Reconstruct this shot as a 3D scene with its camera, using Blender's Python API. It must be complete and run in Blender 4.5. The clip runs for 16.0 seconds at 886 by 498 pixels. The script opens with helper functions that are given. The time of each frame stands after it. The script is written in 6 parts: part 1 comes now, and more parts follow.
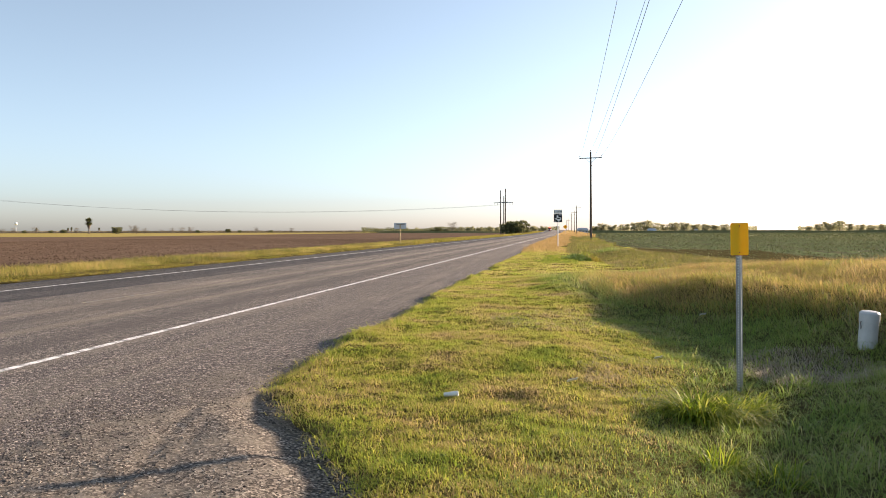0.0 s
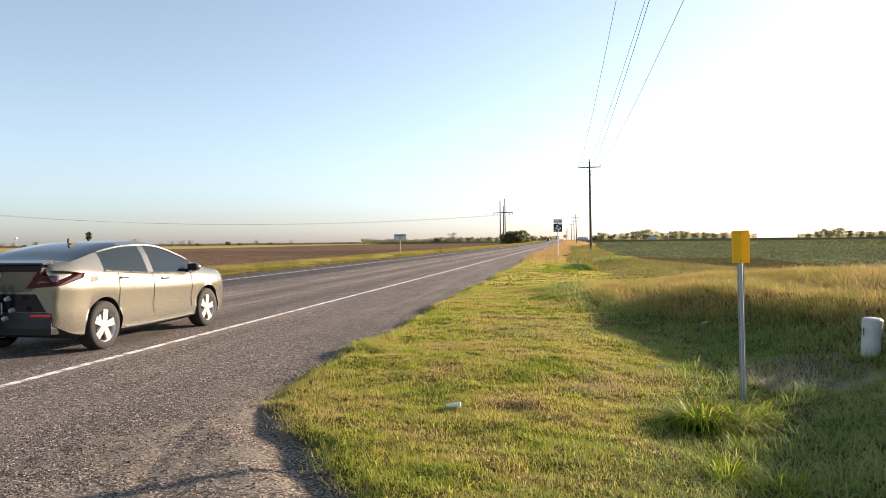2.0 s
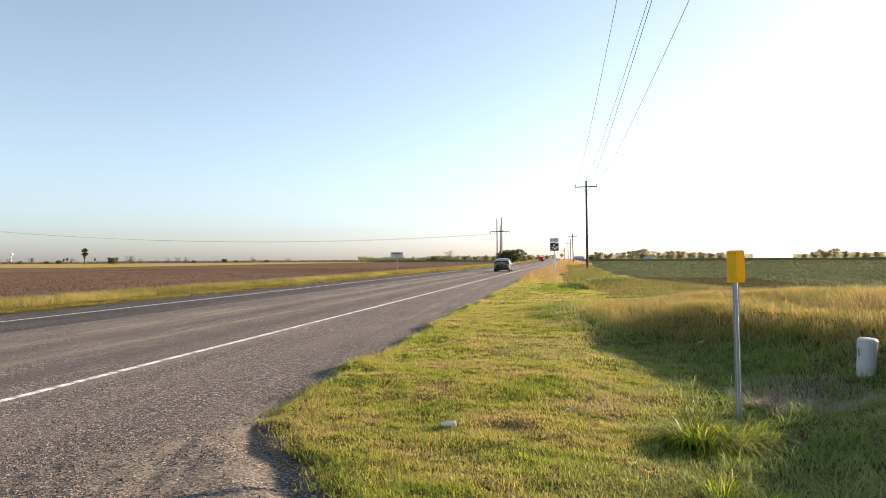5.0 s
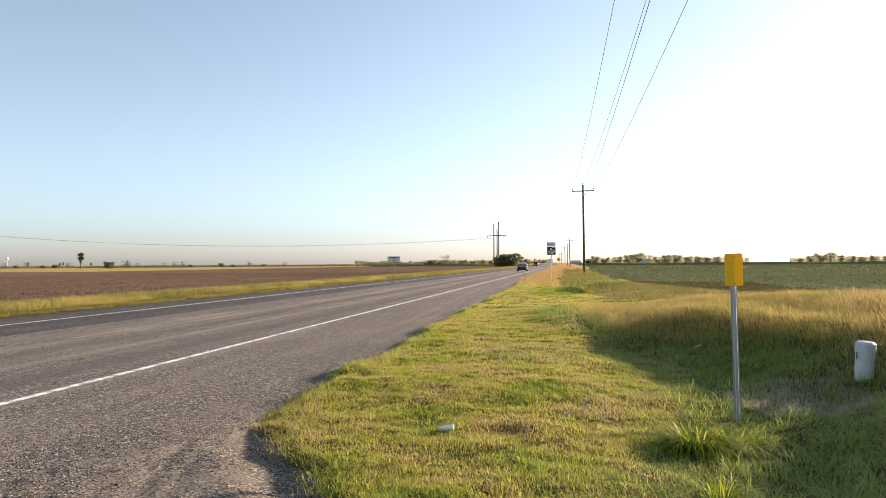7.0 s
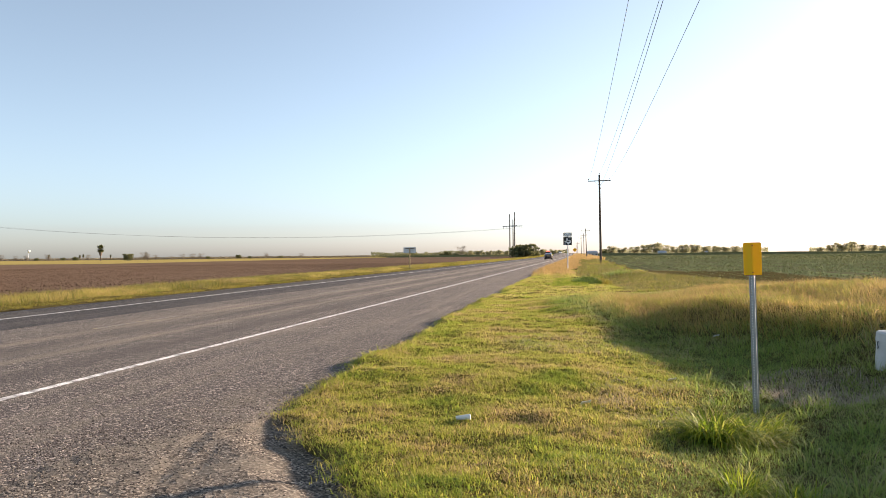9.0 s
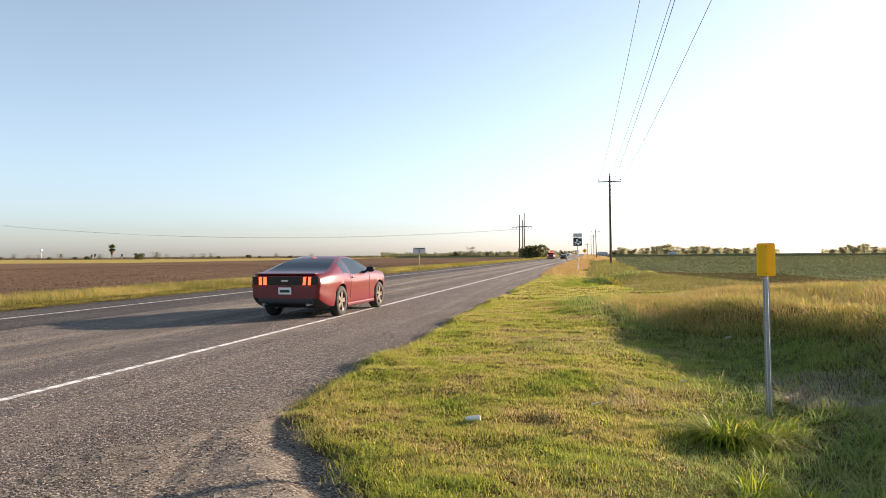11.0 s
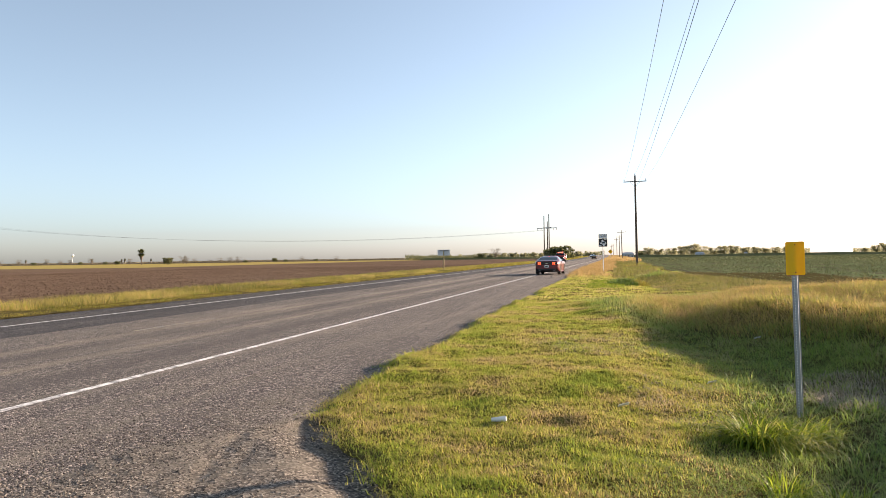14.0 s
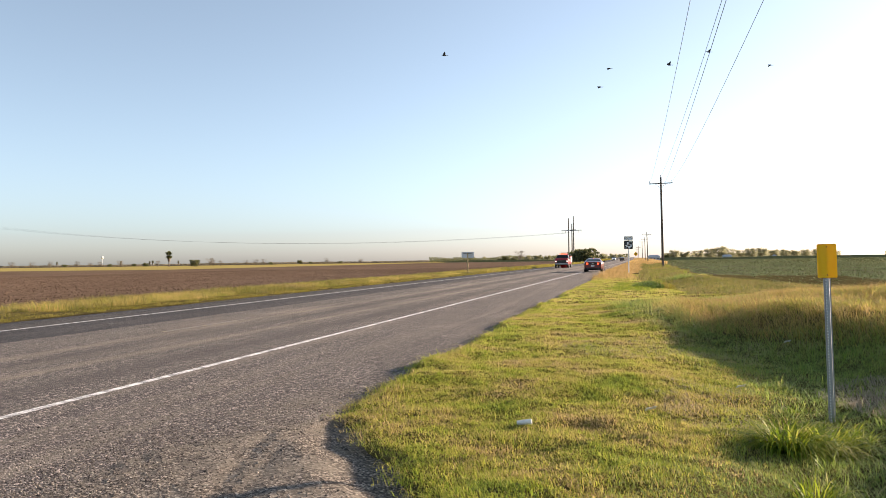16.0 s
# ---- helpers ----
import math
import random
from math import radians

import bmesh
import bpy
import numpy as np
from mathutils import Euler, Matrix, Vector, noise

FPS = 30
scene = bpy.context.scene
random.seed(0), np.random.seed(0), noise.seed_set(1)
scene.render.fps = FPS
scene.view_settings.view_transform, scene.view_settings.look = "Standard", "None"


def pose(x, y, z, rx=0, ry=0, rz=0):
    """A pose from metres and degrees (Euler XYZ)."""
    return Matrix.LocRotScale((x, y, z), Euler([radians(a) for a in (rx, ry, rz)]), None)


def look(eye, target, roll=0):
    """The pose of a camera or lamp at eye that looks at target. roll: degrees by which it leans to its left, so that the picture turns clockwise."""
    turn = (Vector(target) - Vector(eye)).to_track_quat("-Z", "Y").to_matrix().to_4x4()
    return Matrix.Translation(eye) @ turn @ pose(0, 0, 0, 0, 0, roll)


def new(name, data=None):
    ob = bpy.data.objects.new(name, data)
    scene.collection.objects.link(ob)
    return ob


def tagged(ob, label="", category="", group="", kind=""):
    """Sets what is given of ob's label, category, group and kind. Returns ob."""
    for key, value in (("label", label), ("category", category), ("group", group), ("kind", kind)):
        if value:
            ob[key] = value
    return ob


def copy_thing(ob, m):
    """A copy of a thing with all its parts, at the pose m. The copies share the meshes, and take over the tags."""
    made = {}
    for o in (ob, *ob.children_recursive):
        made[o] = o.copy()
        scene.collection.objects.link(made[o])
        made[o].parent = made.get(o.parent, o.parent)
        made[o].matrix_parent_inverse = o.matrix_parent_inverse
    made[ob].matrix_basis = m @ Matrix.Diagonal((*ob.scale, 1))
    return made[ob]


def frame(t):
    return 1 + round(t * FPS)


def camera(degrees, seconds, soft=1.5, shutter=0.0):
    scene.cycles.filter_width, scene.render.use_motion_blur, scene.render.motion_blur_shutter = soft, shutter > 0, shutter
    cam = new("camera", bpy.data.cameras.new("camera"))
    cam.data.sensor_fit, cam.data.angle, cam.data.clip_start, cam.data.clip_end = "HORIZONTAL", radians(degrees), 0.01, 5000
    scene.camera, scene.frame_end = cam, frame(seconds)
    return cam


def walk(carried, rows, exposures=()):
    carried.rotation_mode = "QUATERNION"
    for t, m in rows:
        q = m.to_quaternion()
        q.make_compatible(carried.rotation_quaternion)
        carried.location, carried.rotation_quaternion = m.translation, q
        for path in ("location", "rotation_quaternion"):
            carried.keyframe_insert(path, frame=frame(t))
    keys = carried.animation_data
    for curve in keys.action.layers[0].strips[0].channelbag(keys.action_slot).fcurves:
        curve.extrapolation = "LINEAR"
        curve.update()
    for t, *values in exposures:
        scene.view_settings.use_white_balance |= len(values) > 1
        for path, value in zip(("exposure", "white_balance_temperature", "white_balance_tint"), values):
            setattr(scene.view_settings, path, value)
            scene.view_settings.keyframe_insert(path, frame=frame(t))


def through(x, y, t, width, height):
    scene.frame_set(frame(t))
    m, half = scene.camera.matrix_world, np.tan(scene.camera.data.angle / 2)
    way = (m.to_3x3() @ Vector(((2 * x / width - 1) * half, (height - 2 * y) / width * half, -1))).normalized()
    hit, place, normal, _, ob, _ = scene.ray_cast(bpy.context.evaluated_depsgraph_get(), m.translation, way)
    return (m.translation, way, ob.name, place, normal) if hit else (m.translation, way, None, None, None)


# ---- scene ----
# ---------------------------------------------------------------- camera
cam = camera(63.0, 16.0, soft=0.7)
PATH = [
    (0, pose(-0.001, -0.001, 1.403, 88.524, 0.104, 10.007)),
    (0.5, pose(-0.006, 0.009, 1.405, 89.110, -0.018, 9.679)),
    (1, pose(-0.011, 0.002, 1.397, 89.298, 0.094, 9.798)),
    (1.5, pose(-0.013, 0.006, 1.395, 89.093, 0.283, 10.064)),
    (2, pose(-0.011, 0.010, 1.402, 89.368, 0.660, 9.993)),
    (2.5, pose(-0.014, 0.022, 1.402, 90.052, 0.768, 9.824)),
    (3, pose(-0.016, 0.023, 1.396, 90.484, 0.810, 10.235)),
    (3.5, pose(-0.010, 0.005, 1.403, 90.632, 0.834, 10.504)),
    (4, pose(-0.002, -0.009, 1.402, 90.659, 0.720, 10.219)),
    (6.5, pose(-0.008, 0.014, 1.393, 91.110, 0.186, 9.477)),
    (7, pose(-0.013, 0.018, 1.390, 91.159, 0.359, 9.491)),
    (7.5, pose(-0.010, 0.016, 1.387, 91.316, 0.720, 9.894)),
    (8, pose(-0.013, 0.015, 1.382, 91.006, 0.639, 10.336)),
    (8.5, pose(-0.008, 0.010, 1.380, 90.553, 0.636, 10.685)),
    (9, pose(-0.015, 0.014, 1.384, 90.440, 0.577, 10.749)),
    (11.5, pose(-0.027, 0.050, 1.376, 90.571, 0.568, 11.846)),
    (12, pose(-0.021, 0.038, 1.379, 90.777, 0.858, 12.371)),
    (12.5, pose(-0.026, 0.039, 1.379, 91.096, 0.634, 12.850)),
    (13, pose(-0.024, 0.029, 1.378, 91.317, 0.649, 13.043)),
    (13.5, pose(-0.023, 0.036, 1.372, 91.182, 0.912, 13.209)),
    (14, pose(-0.024, 0.035, 1.371, 90.672, 0.847, 13.445)),
    (14.5, pose(-0.028, 0.033, 1.374, 90.402, 0.508, 13.669)),
    (15, pose(-0.027, 0.022, 1.373, 90.670, 0.786, 13.962)),
    (15.5, pose(-0.030, 0.041, 1.376, 90.781, 0.923, 14.461)),
    (16, pose(-0.037, 0.038, 1.368, 90.888, 0.786, 15.336)),
]
walk(cam, PATH, exposures=[(0.0, 1.35, 6940, 20), (16.0, 1.35, 6940, 20)])

# ---------------------------------------------------------------- world and sun
SUN_AZ, SUN_EL = 49.5, 14.0      # degrees to the right of the road's heading, degrees up
world = bpy.data.worlds.new("sky")
world.use_nodes = True
scene.world = world
wn = world.node_tree.nodes
wn.clear()
w_out, w_bg, w_sky = wn.new("ShaderNodeOutputWorld"), wn.new("ShaderNodeBackground"), wn.new("ShaderNodeTexSky")
w_sky.sky_type, w_sky.sun_disc = "NISHITA", False
w_sky.sun_elevation, w_sky.sun_rotation = radians(SUN_EL), radians(SUN_AZ)
w_sky.air_density, w_sky.dust_density, w_sky.ozone_density = 0.82, 0.88, 3.8
w_bg.inputs["Strength"].default_value = 0.102
w_sat = wn.new("ShaderNodeHueSaturation")
w_sat.inputs["Hue"].default_value, w_sat.inputs["Saturation"].default_value = 0.478, 0.70
world.node_tree.links.new(w_sky.outputs["Color"], w_sat.inputs["Color"])
world.node_tree.links.new(w_sat.outputs["Color"], w_bg.inputs["Color"])
world.node_tree.links.new(w_bg.outputs["Background"], w_out.inputs["Surface"])
sun_data = bpy.data.lights.new("sun", "SUN")
sun_data.energy, sun_data.angle, sun_data.color = 4.9, radians(0.8), (1.0, 0.86, 0.66)
sun = new("sun", sun_data)
az, el = radians(SUN_AZ), radians(SUN_EL)
sun_from = Vector((math.sin(az) * math.cos(el), math.cos(az) * math.cos(el), math.sin(el)))
sun.matrix_world = look(sun_from * 60, (0, 0, 0))


# ---------------------------------------------------------------- materials
class Mat:
    """A node material with a Principled shader and a few short ways to wire it."""

    def __init__(self, name, rough=0.6, metal=0.0, spec=0.5):
        self.m = bpy.data.materials.new(name)
        self.m.use_nodes = True
        self.t = self.m.node_tree
        self.b = self.t.nodes["Principled BSDF"]
        self.b.inputs["Roughness"].default_value = rough
        self.b.inputs["Metallic"].default_value = metal
        self.b.inputs["Specular IOR Level"].default_value = spec

    def n(self, kind, **kw):
        node = self.t.nodes.new("ShaderNode" + kind)
        for k, v in kw.items():
            if k in node.inputs:
                node.inputs[k].default_value = v
        return node

    def l(self, a, b):
        self.t.links.new(a, b)

    def place(self):
        return self.n("NewGeometry").outputs["Position"]

    def scaled(self, sx, sy, sz):
        mp = self.n("Mapping", Scale=(sx, sy, sz))
        self.l(self.place(), mp.inputs["Vector"])
        return mp.outputs["Vector"]

    def noise(self, scale, detail=4.0, rough=0.6, vec=None, dist=0.0):
        nz = self.n("TexNoise", Scale=scale, Detail=detail, Roughness=rough, Distortion=dist)
        self.l(vec or self.place(), nz.inputs["Vector"])
        return nz.outputs["Fac"]

    def ramp(self, fac, stops):
        r = self.n("ValToRGB")
        els = r.color_ramp.elements
        while len(els) < len(stops):
            els.new(0.5)
        for e, (p, c) in zip(els, stops):
            e.position = p
            e.color = (*c, 1) if len(c) == 3 else c
        self.l(fac, r.inputs["Fac"])
        return r.outputs["Color"]

    def mix(self, fac, a, b, blend="MIX"):
        x = self.t.nodes.new("ShaderNodeMix")
        x.data_type, x.blend_type = "RGBA", blend
        for src, i in ((fac, 0), (a, 6), (b, 7)):
            if isinstance(src, (int, float)):
                x.inputs[i].default_value = src
            elif isinstance(src, tuple):
                x.inputs[i].default_value = (*src, 1)
            else:
                self.l(src, x.inputs[i])
        return x.outputs[2]

    def math(self, op, a, b):
        x = self.t.nodes.new("ShaderNodeMath")
        x.operation = op
        for src, i in ((a, 0), (b, 1)):
            if isinstance(src, (int, float)):
                x.inputs[i].default_value = src
            else:
                self.l(src, x.inputs[i])
        return x.outputs[0]

    def axis(self, i):
        s = self.n("SeparateXYZ")
        self.l(self.place(), s.inputs[0])
        return s.outputs[i]

    def color(self, c):
        if isinstance(c, tuple):
            self.b.inputs["Base Color"].default_value = (*c, 1)
        else:
            self.l(c, self.b.inputs["Base Color"])
        return self

    def bump(self, height, strength=0.4, distance=0.01):
        bp = self.n("Bump", Strength=strength, Distance=distance)
        self.l(height, bp.inputs["Height"])
        self.l(bp.outputs["Normal"], self.b.inputs["Normal"])
        return self

    def glow(self, c, strength):
        self.b.inputs["Emission Color"].default_value = (*c, 1)
        self.b.inputs["Emission Strength"].default_value = strength
        return self


def plain(name, c, rough=0.5, metal=0.0, vary=0.15, scale=6.0, bump=0.0, spec=0.5):
    """Paint, plastic, metal or wood: a colour with fine and coarse variation."""
    m = Mat(name, rough, metal, spec)
    fac = m.noise(scale, 6.0)
    dark = tuple(v * (1 - vary) for v in c)
    light = tuple(min(1, v * (1 + vary)) for v in c)
    m.color(m.ramp(fac, [(0.3, dark), (0.7, light)]))
    if bump:
        m.bump(m.noise(scale * 14, 3.0), bump, 0.004)
    return m.m


def leafy(name, stops, patch=0.35, through=0.45, rough=0.55, patch_scale=0.35):
    """Leaves and blades: colour by blade and by patch of ground, some light passing through."""
    m = Mat(name, rough, 0, 0.25)
    isl = m.n("NewGeometry").outputs["Random Per Island"]
    nz = m.noise(patch_scale, 3.0, 0.6)
    fac = m.math("ADD", m.math("MULTIPLY", isl, 1 - patch), m.math("MULTIPLY", m.math("MULTIPLY", m.math("SUBTRACT", nz, 0.28), 2.2), patch))
    col = m.ramp(fac, stops)
    m.color(col)
    tr = m.n("BsdfTranslucent")
    m.l(col, tr.inputs["Color"])
    mx = m.n("MixShader", Fac=through)
    m.l(m.b.outputs[0], mx.inputs[1])
    m.l(tr.outputs[0], mx.inputs[2])
    m.l(mx.outputs[0], m.t.nodes["Material Output"].inputs["Surface"])
    return m.m


def smooth(v, a, b):
    u = np.clip((v - a) / (b - a), 0, 1)
    return u * u * (3 - 2 * u)


def road_dx(y):
    """The far road bends a little to the left."""
    return -3.5 * smooth(y, 300, 640)


def road_z(y):
    return 1.7 * smooth(y, 220, 640)


def asphalt_material(name, base, streaks, dusty):
    m = Mat(name, 0.9, 0, 0.2)
    grain = m.n("TexVoronoi", Scale=72.0)
    m.l(m.place(), grain.inputs["Vector"])
    one = m.n("SeparateColor")
    m.l(grain.outputs["Color"], one.inputs[0])
    stones = m.ramp(one.outputs[0], [(0.0, tuple(v * 0.08 for v in base)), (0.45, tuple(v * 0.62 for v in base)), (0.76, tuple(v * 1.9 for v in base)), (1.0, (base[0] * 5.6, base[1] * 5.3, base[2] * 4.9))])
    big = m.noise(15.0, 4.0, 0.75)
    c = m.mix(m.ramp(big, [(0.40, (0.8,) * 3), (0.56, (0, 0, 0))]), stones, tuple(v * 0.45 for v in base))
    lanes = m.noise(1.0, 5.0, 0.65, m.scaled(1.1, 0.045, 1), 0.4)
    c = m.mix(m.ramp(lanes, [(0.50, (0, 0, 0)), (0.64, (streaks,) * 3)]), c, m.mix(big, (0.24, 0.20, 0.15), (0.44, 0.38, 0.30)))
    if dusty:
        # polished wheel tracks, with pale dust along the middle of the lane and the centre line
        along = m.noise(1.0, 5.0, 0.7, m.scaled(3.2, 0.22, 1), 0.6)
        for x0, half, tone in ((6.55, 0.55, 0), (8.35, 0.5, 0), (7.5, 0.40, 1), (9.1, 0.5, 1)):
            near = m.math("SUBTRACT", 1.0, m.math("MULTIPLY", m.math("ABSOLUTE", m.math("ADD", m.axis(0), x0), 0.0), 1.0 / half))
            w = m.math("MULTIPLY", m.math("MAXIMUM", near, 0.0), m.math("ADD", along, 0.1))
            if tone:
                c = m.mix(m.ramp(w, [(0.24, (0, 0, 0)), (0.62, (0.6,) * 3)]), c, m.mix(big, (0.24, 0.20, 0.145), (0.42, 0.36, 0.27)))
            else:
                c = m.mix(m.ramp(w, [(0.1, (0, 0, 0)), (0.5, (0.55,) * 3)]), c, tuple(v * 0.55 for v in base))
    patch = m.noise(0.45, 5.0)
    c = m.mix(m.ramp(patch, [(0.35, (0.4,) * 3), (0.65, (0, 0, 0))]), c, tuple(v * 0.65 for v in base))
    if dusty:
        # dirt washed from the apron over the shoulder
        x = m.math("MULTIPLY", m.math("ADD", m.axis(0), 4.3), 0.42)
        y = m.math("MULTIPLY", m.math("SUBTRACT", 8.2, m.axis(1)), 0.35)
        w = m.math("ADD", m.math("MINIMUM", m.math("MAXIMUM", x, 0.0), m.math("MAXIMUM", y, 0.0)), m.math("MULTIPLY", m.math("SUBTRACT", m.noise(1.6, 6.0, 0.7), 0.5), 1.3))
        c = m.mix(m.ramp(w, [(0.30, (0, 0, 0)), (0.85, (0.85,) * 3)]), c, m.mix(m.noise(26, 5.0, 0.7), (0.10, 0.085, 0.065), (0.34, 0.285, 0.22)))
    m.color(c)
    m.bump(m.math("ADD", one.outputs[0], m.math("MULTIPLY", grain.outputs["Distance"], -1.0)), 0.9, 0.014)
    return m.m


M_ROAD = asphalt_material("chip_seal", (0.150, 0.131, 0.120), 0.40, True)
M_ROAD_DARK = asphalt_material("dark_chip_seal", (0.060, 0.058, 0.060), 0.18, False)


def line_material(name, c, worn):
    m = Mat(name, 0.7)
    nz = m.math("ADD", m.math("MULTIPLY", m.noise(38, 5.0, 0.75), 0.5), m.math("MULTIPLY", m.noise(1.0, 3.0, 0.6, m.scaled(3, 7, 1)), 0.5))
    m.color(m.mix(m.ramp(nz, [(worn, (1, 1, 1)), (worn + 0.12, (0, 0, 0))]), c, (0.13, 0.125, 0.12)))
    m.bump(nz, 0.4, 0.006)
    return m.m


M_WHITE_LINE = line_material("white_line_paint", (0.80, 0.79, 0.76), 0.42)
M_YELLOW_LINE = line_material("worn_yellow_line_paint", (0.5, 0.36, 0.10), 0.50)


def soil(name, stops, scale, bump, dist, big=0.15):
    m = Mat(name, 1.0, 0, 0.0)
    fac = m.math("ADD", m.math("MULTIPLY", m.noise(scale, 8.0, 0.7), 0.7), m.math("MULTIPLY", m.noise(big, 4.0), 0.3))
    m.color(m.ramp(fac, stops))
    m.bump(m.noise(scale * 1.6, 6.0, 0.7), bump, dist)
    return m.m


M_TURF = soil("turf_soil", [(0.3, (0.04, 0.034, 0.018)), (0.5, (0.09, 0.075, 0.032)), (0.7, (0.18, 0.14, 0.06))], 5.0, 0.8, 0.03)
M_FIELD = soil("ploughed_earth", [(0.3, (0.075, 0.052, 0.036)), (0.5, (0.155, 0.104, 0.073)), (0.72, (0.275, 0.20, 0.145))], 3.5, 1.0, 0.10, 0.05)


def dirt_material():
    """Packed pale dirt with small embedded stones and darker gravelly patches."""
    m = Mat("pale_dirt", 1.0, 0, 0.1)
    fine = m.noise(9.0, 8.0, 0.75)
    c = m.ramp(fine, [(0.3, (0.11, 0.093, 0.075)), (0.5, (0.195, 0.168, 0.136)), (0.72, (0.31, 0.265, 0.21))])
    cells = m.n("TexVoronoi", Scale=70.0)
    m.l(m.place(), cells.inputs["Vector"])
    one = m.n("SeparateColor")
    m.l(cells.outputs["Color"], one.inputs[0])
    stones = m.ramp(one.outputs[0], [(0.0, (0.03, 0.027, 0.024)), (0.5, (0.12, 0.10, 0.085)), (0.85, (0.26, 0.22, 0.18)), (1.0, (0.48, 0.42, 0.35))])
    where = m.math("ADD", m.math("MULTIPLY", m.noise(1.7, 6.0, 0.7), 0.75), m.math("MULTIPLY", m.noise(14.0, 4.0, 0.7), 0.25))
    m.color(m.mix(m.ramp(where, [(0.42, (0.3,) * 3), (0.54, (0.95,) * 3)]), c, stones))
    m.bump(m.math("ADD", m.math("MULTIPLY", fine, 1.4), one.outputs[0]), 0.7, 0.012)
    return m.m


M_DIRT = dirt_material()
M_FAR = soil("far_dry_pasture", [(0.3, (0.22, 0.18, 0.06)), (0.5, (0.37, 0.29, 0.10)), (0.7, (0.48, 0.38, 0.16))], 0.35, 0.1, 0.02, 0.01)


def crop_material():
    m = Mat("young_crop_rows", 1.0, 0, 0.0)
    rows = m.noise(1.0, 5.0, 0.65, m.scaled(0.9, 0.05, 1))
    fine = m.noise(1.3, 7.0, 0.7)
    fac = m.math("ADD", m.math("MULTIPLY", rows, 0.5), m.math("MULTIPLY", fine, 0.5))
    wave = m.math("SINE", m.math("MULTIPLY", m.axis(0), 6.2832), 0.0)
    fac = m.math("ADD", fac, m.math("MULTIPLY", wave, 0.085))
    m.color(m.ramp(fac, [(0.36, (0.11, 0.085, 0.062)), (0.48, (0.19, 0.17, 0.095)), (0.58, (0.20, 0.23, 0.10)), (0.70, (0.29, 0.30, 0.14))]))
    m.bump(fine, 1.0, 0.08)
    return m.m


M_CROP = crop_material()


# ---------------------------------------------------------------- mesh helpers
def mesh_object(name, bm, material, parent=None, shade=False):
    me = bpy.data.meshes.new(name)
    bm.to_mesh(me)
    bm.free()
    for mt in material if isinstance(material, (list, tuple)) else [material]:
        me.materials.append(mt)
    if shade:
        me.polygons.foreach_set("use_smooth", [True] * len(me.polygons))
    ob = new(name, me)
    if parent is not None:
        ob.parent = parent
    return ob


def part(name, bm, material, parent, label="", shade=False):
    ob = mesh_object(name, bm, material, parent, shade)
    if label:
        tagged(ob, label)
    return ob


def raw_object(name, verts, faces, material, parent=None, shade=False):
    """A mesh from arrays: verts (n, 3), faces (m, k) with one k for all."""
    me = bpy.data.meshes.new(name)
    verts, faces = np.asarray(verts, np.float32), np.asarray(faces, np.int32)
    k = faces.shape[1]
    me.vertices.add(len(verts))
    me.vertices.foreach_set("co", verts.ravel())
    me.loops.add(faces.size)
    me.loops.foreach_set("vertex_index", faces.ravel())
    me.polygons.add(len(faces))
    me.polygons.foreach_set("loop_start", np.arange(0, faces.size, k, dtype=np.int32))
    if shade:
        me.polygons.foreach_set("use_smooth", np.ones(len(faces), bool))
    me.update(calc_edges=True)
    me.materials.append(material)
    ob = new(name, me)
    if parent is not None:
        ob.parent = parent
    return ob


def empty(name, m=None):
    ob = new(name)
    if m is not None:
        ob.matrix_world = m
    return ob


def box(bm, cx, cy, cz, sx, sy, sz, bevel=0.0):
    r = bmesh.ops.create_cube(bm, size=1.0, matrix=Matrix.Translation((cx, cy, cz)) @ Matrix.Diagonal((sx, sy, sz, 1)))
    if bevel:
        edges = {e for v in r["verts"] for e in v.link_edges}
        bmesh.ops.bevel(bm, geom=list(edges), offset=bevel, segments=2, affect="EDGES", profile=0.6)
    return bm


def box_bm(*a, **k):
    return box(bmesh.new(), *a, **k)


def tube(bm, a, b, r1, r2=None, n=12, caps=True):
    a, b = Vector(a), Vector(b)
    d = b - a
    m = Matrix.Translation((a + b) / 2) @ d.to_track_quat("Z", "Y").to_matrix().to_4x4()
    bmesh.ops.create_cone(bm, cap_ends=caps, segments=n, radius1=r1, radius2=r1 if r2 is None else r2, depth=d.length, matrix=m)
    return bm


def tube_bm(*a, **k):
    return tube(bmesh.new(), *a, **k)


def sheet(name, xs, ys, zf, material, dx=None):
    """A ground sheet over a grid, with heights from zf(x, y)."""
    X, Y = np.meshgrid(np.asarray(xs, float), np.asarray(ys, float))
    if dx is not None:
        X = X + dx(Y)
    Z = zf(X, Y)
    v = np.stack([X, Y, Z], -1).reshape(-1, 3)
    nx, ny = len(xs), len(ys)
    i = (np.arange(ny - 1)[:, None] * nx + np.arange(nx - 1)[None]).ravel()
    f = np.stack([i, i + 1, i + nx + 1, i + nx], 1)
    return raw_object(name, v, f, material, shade=True)


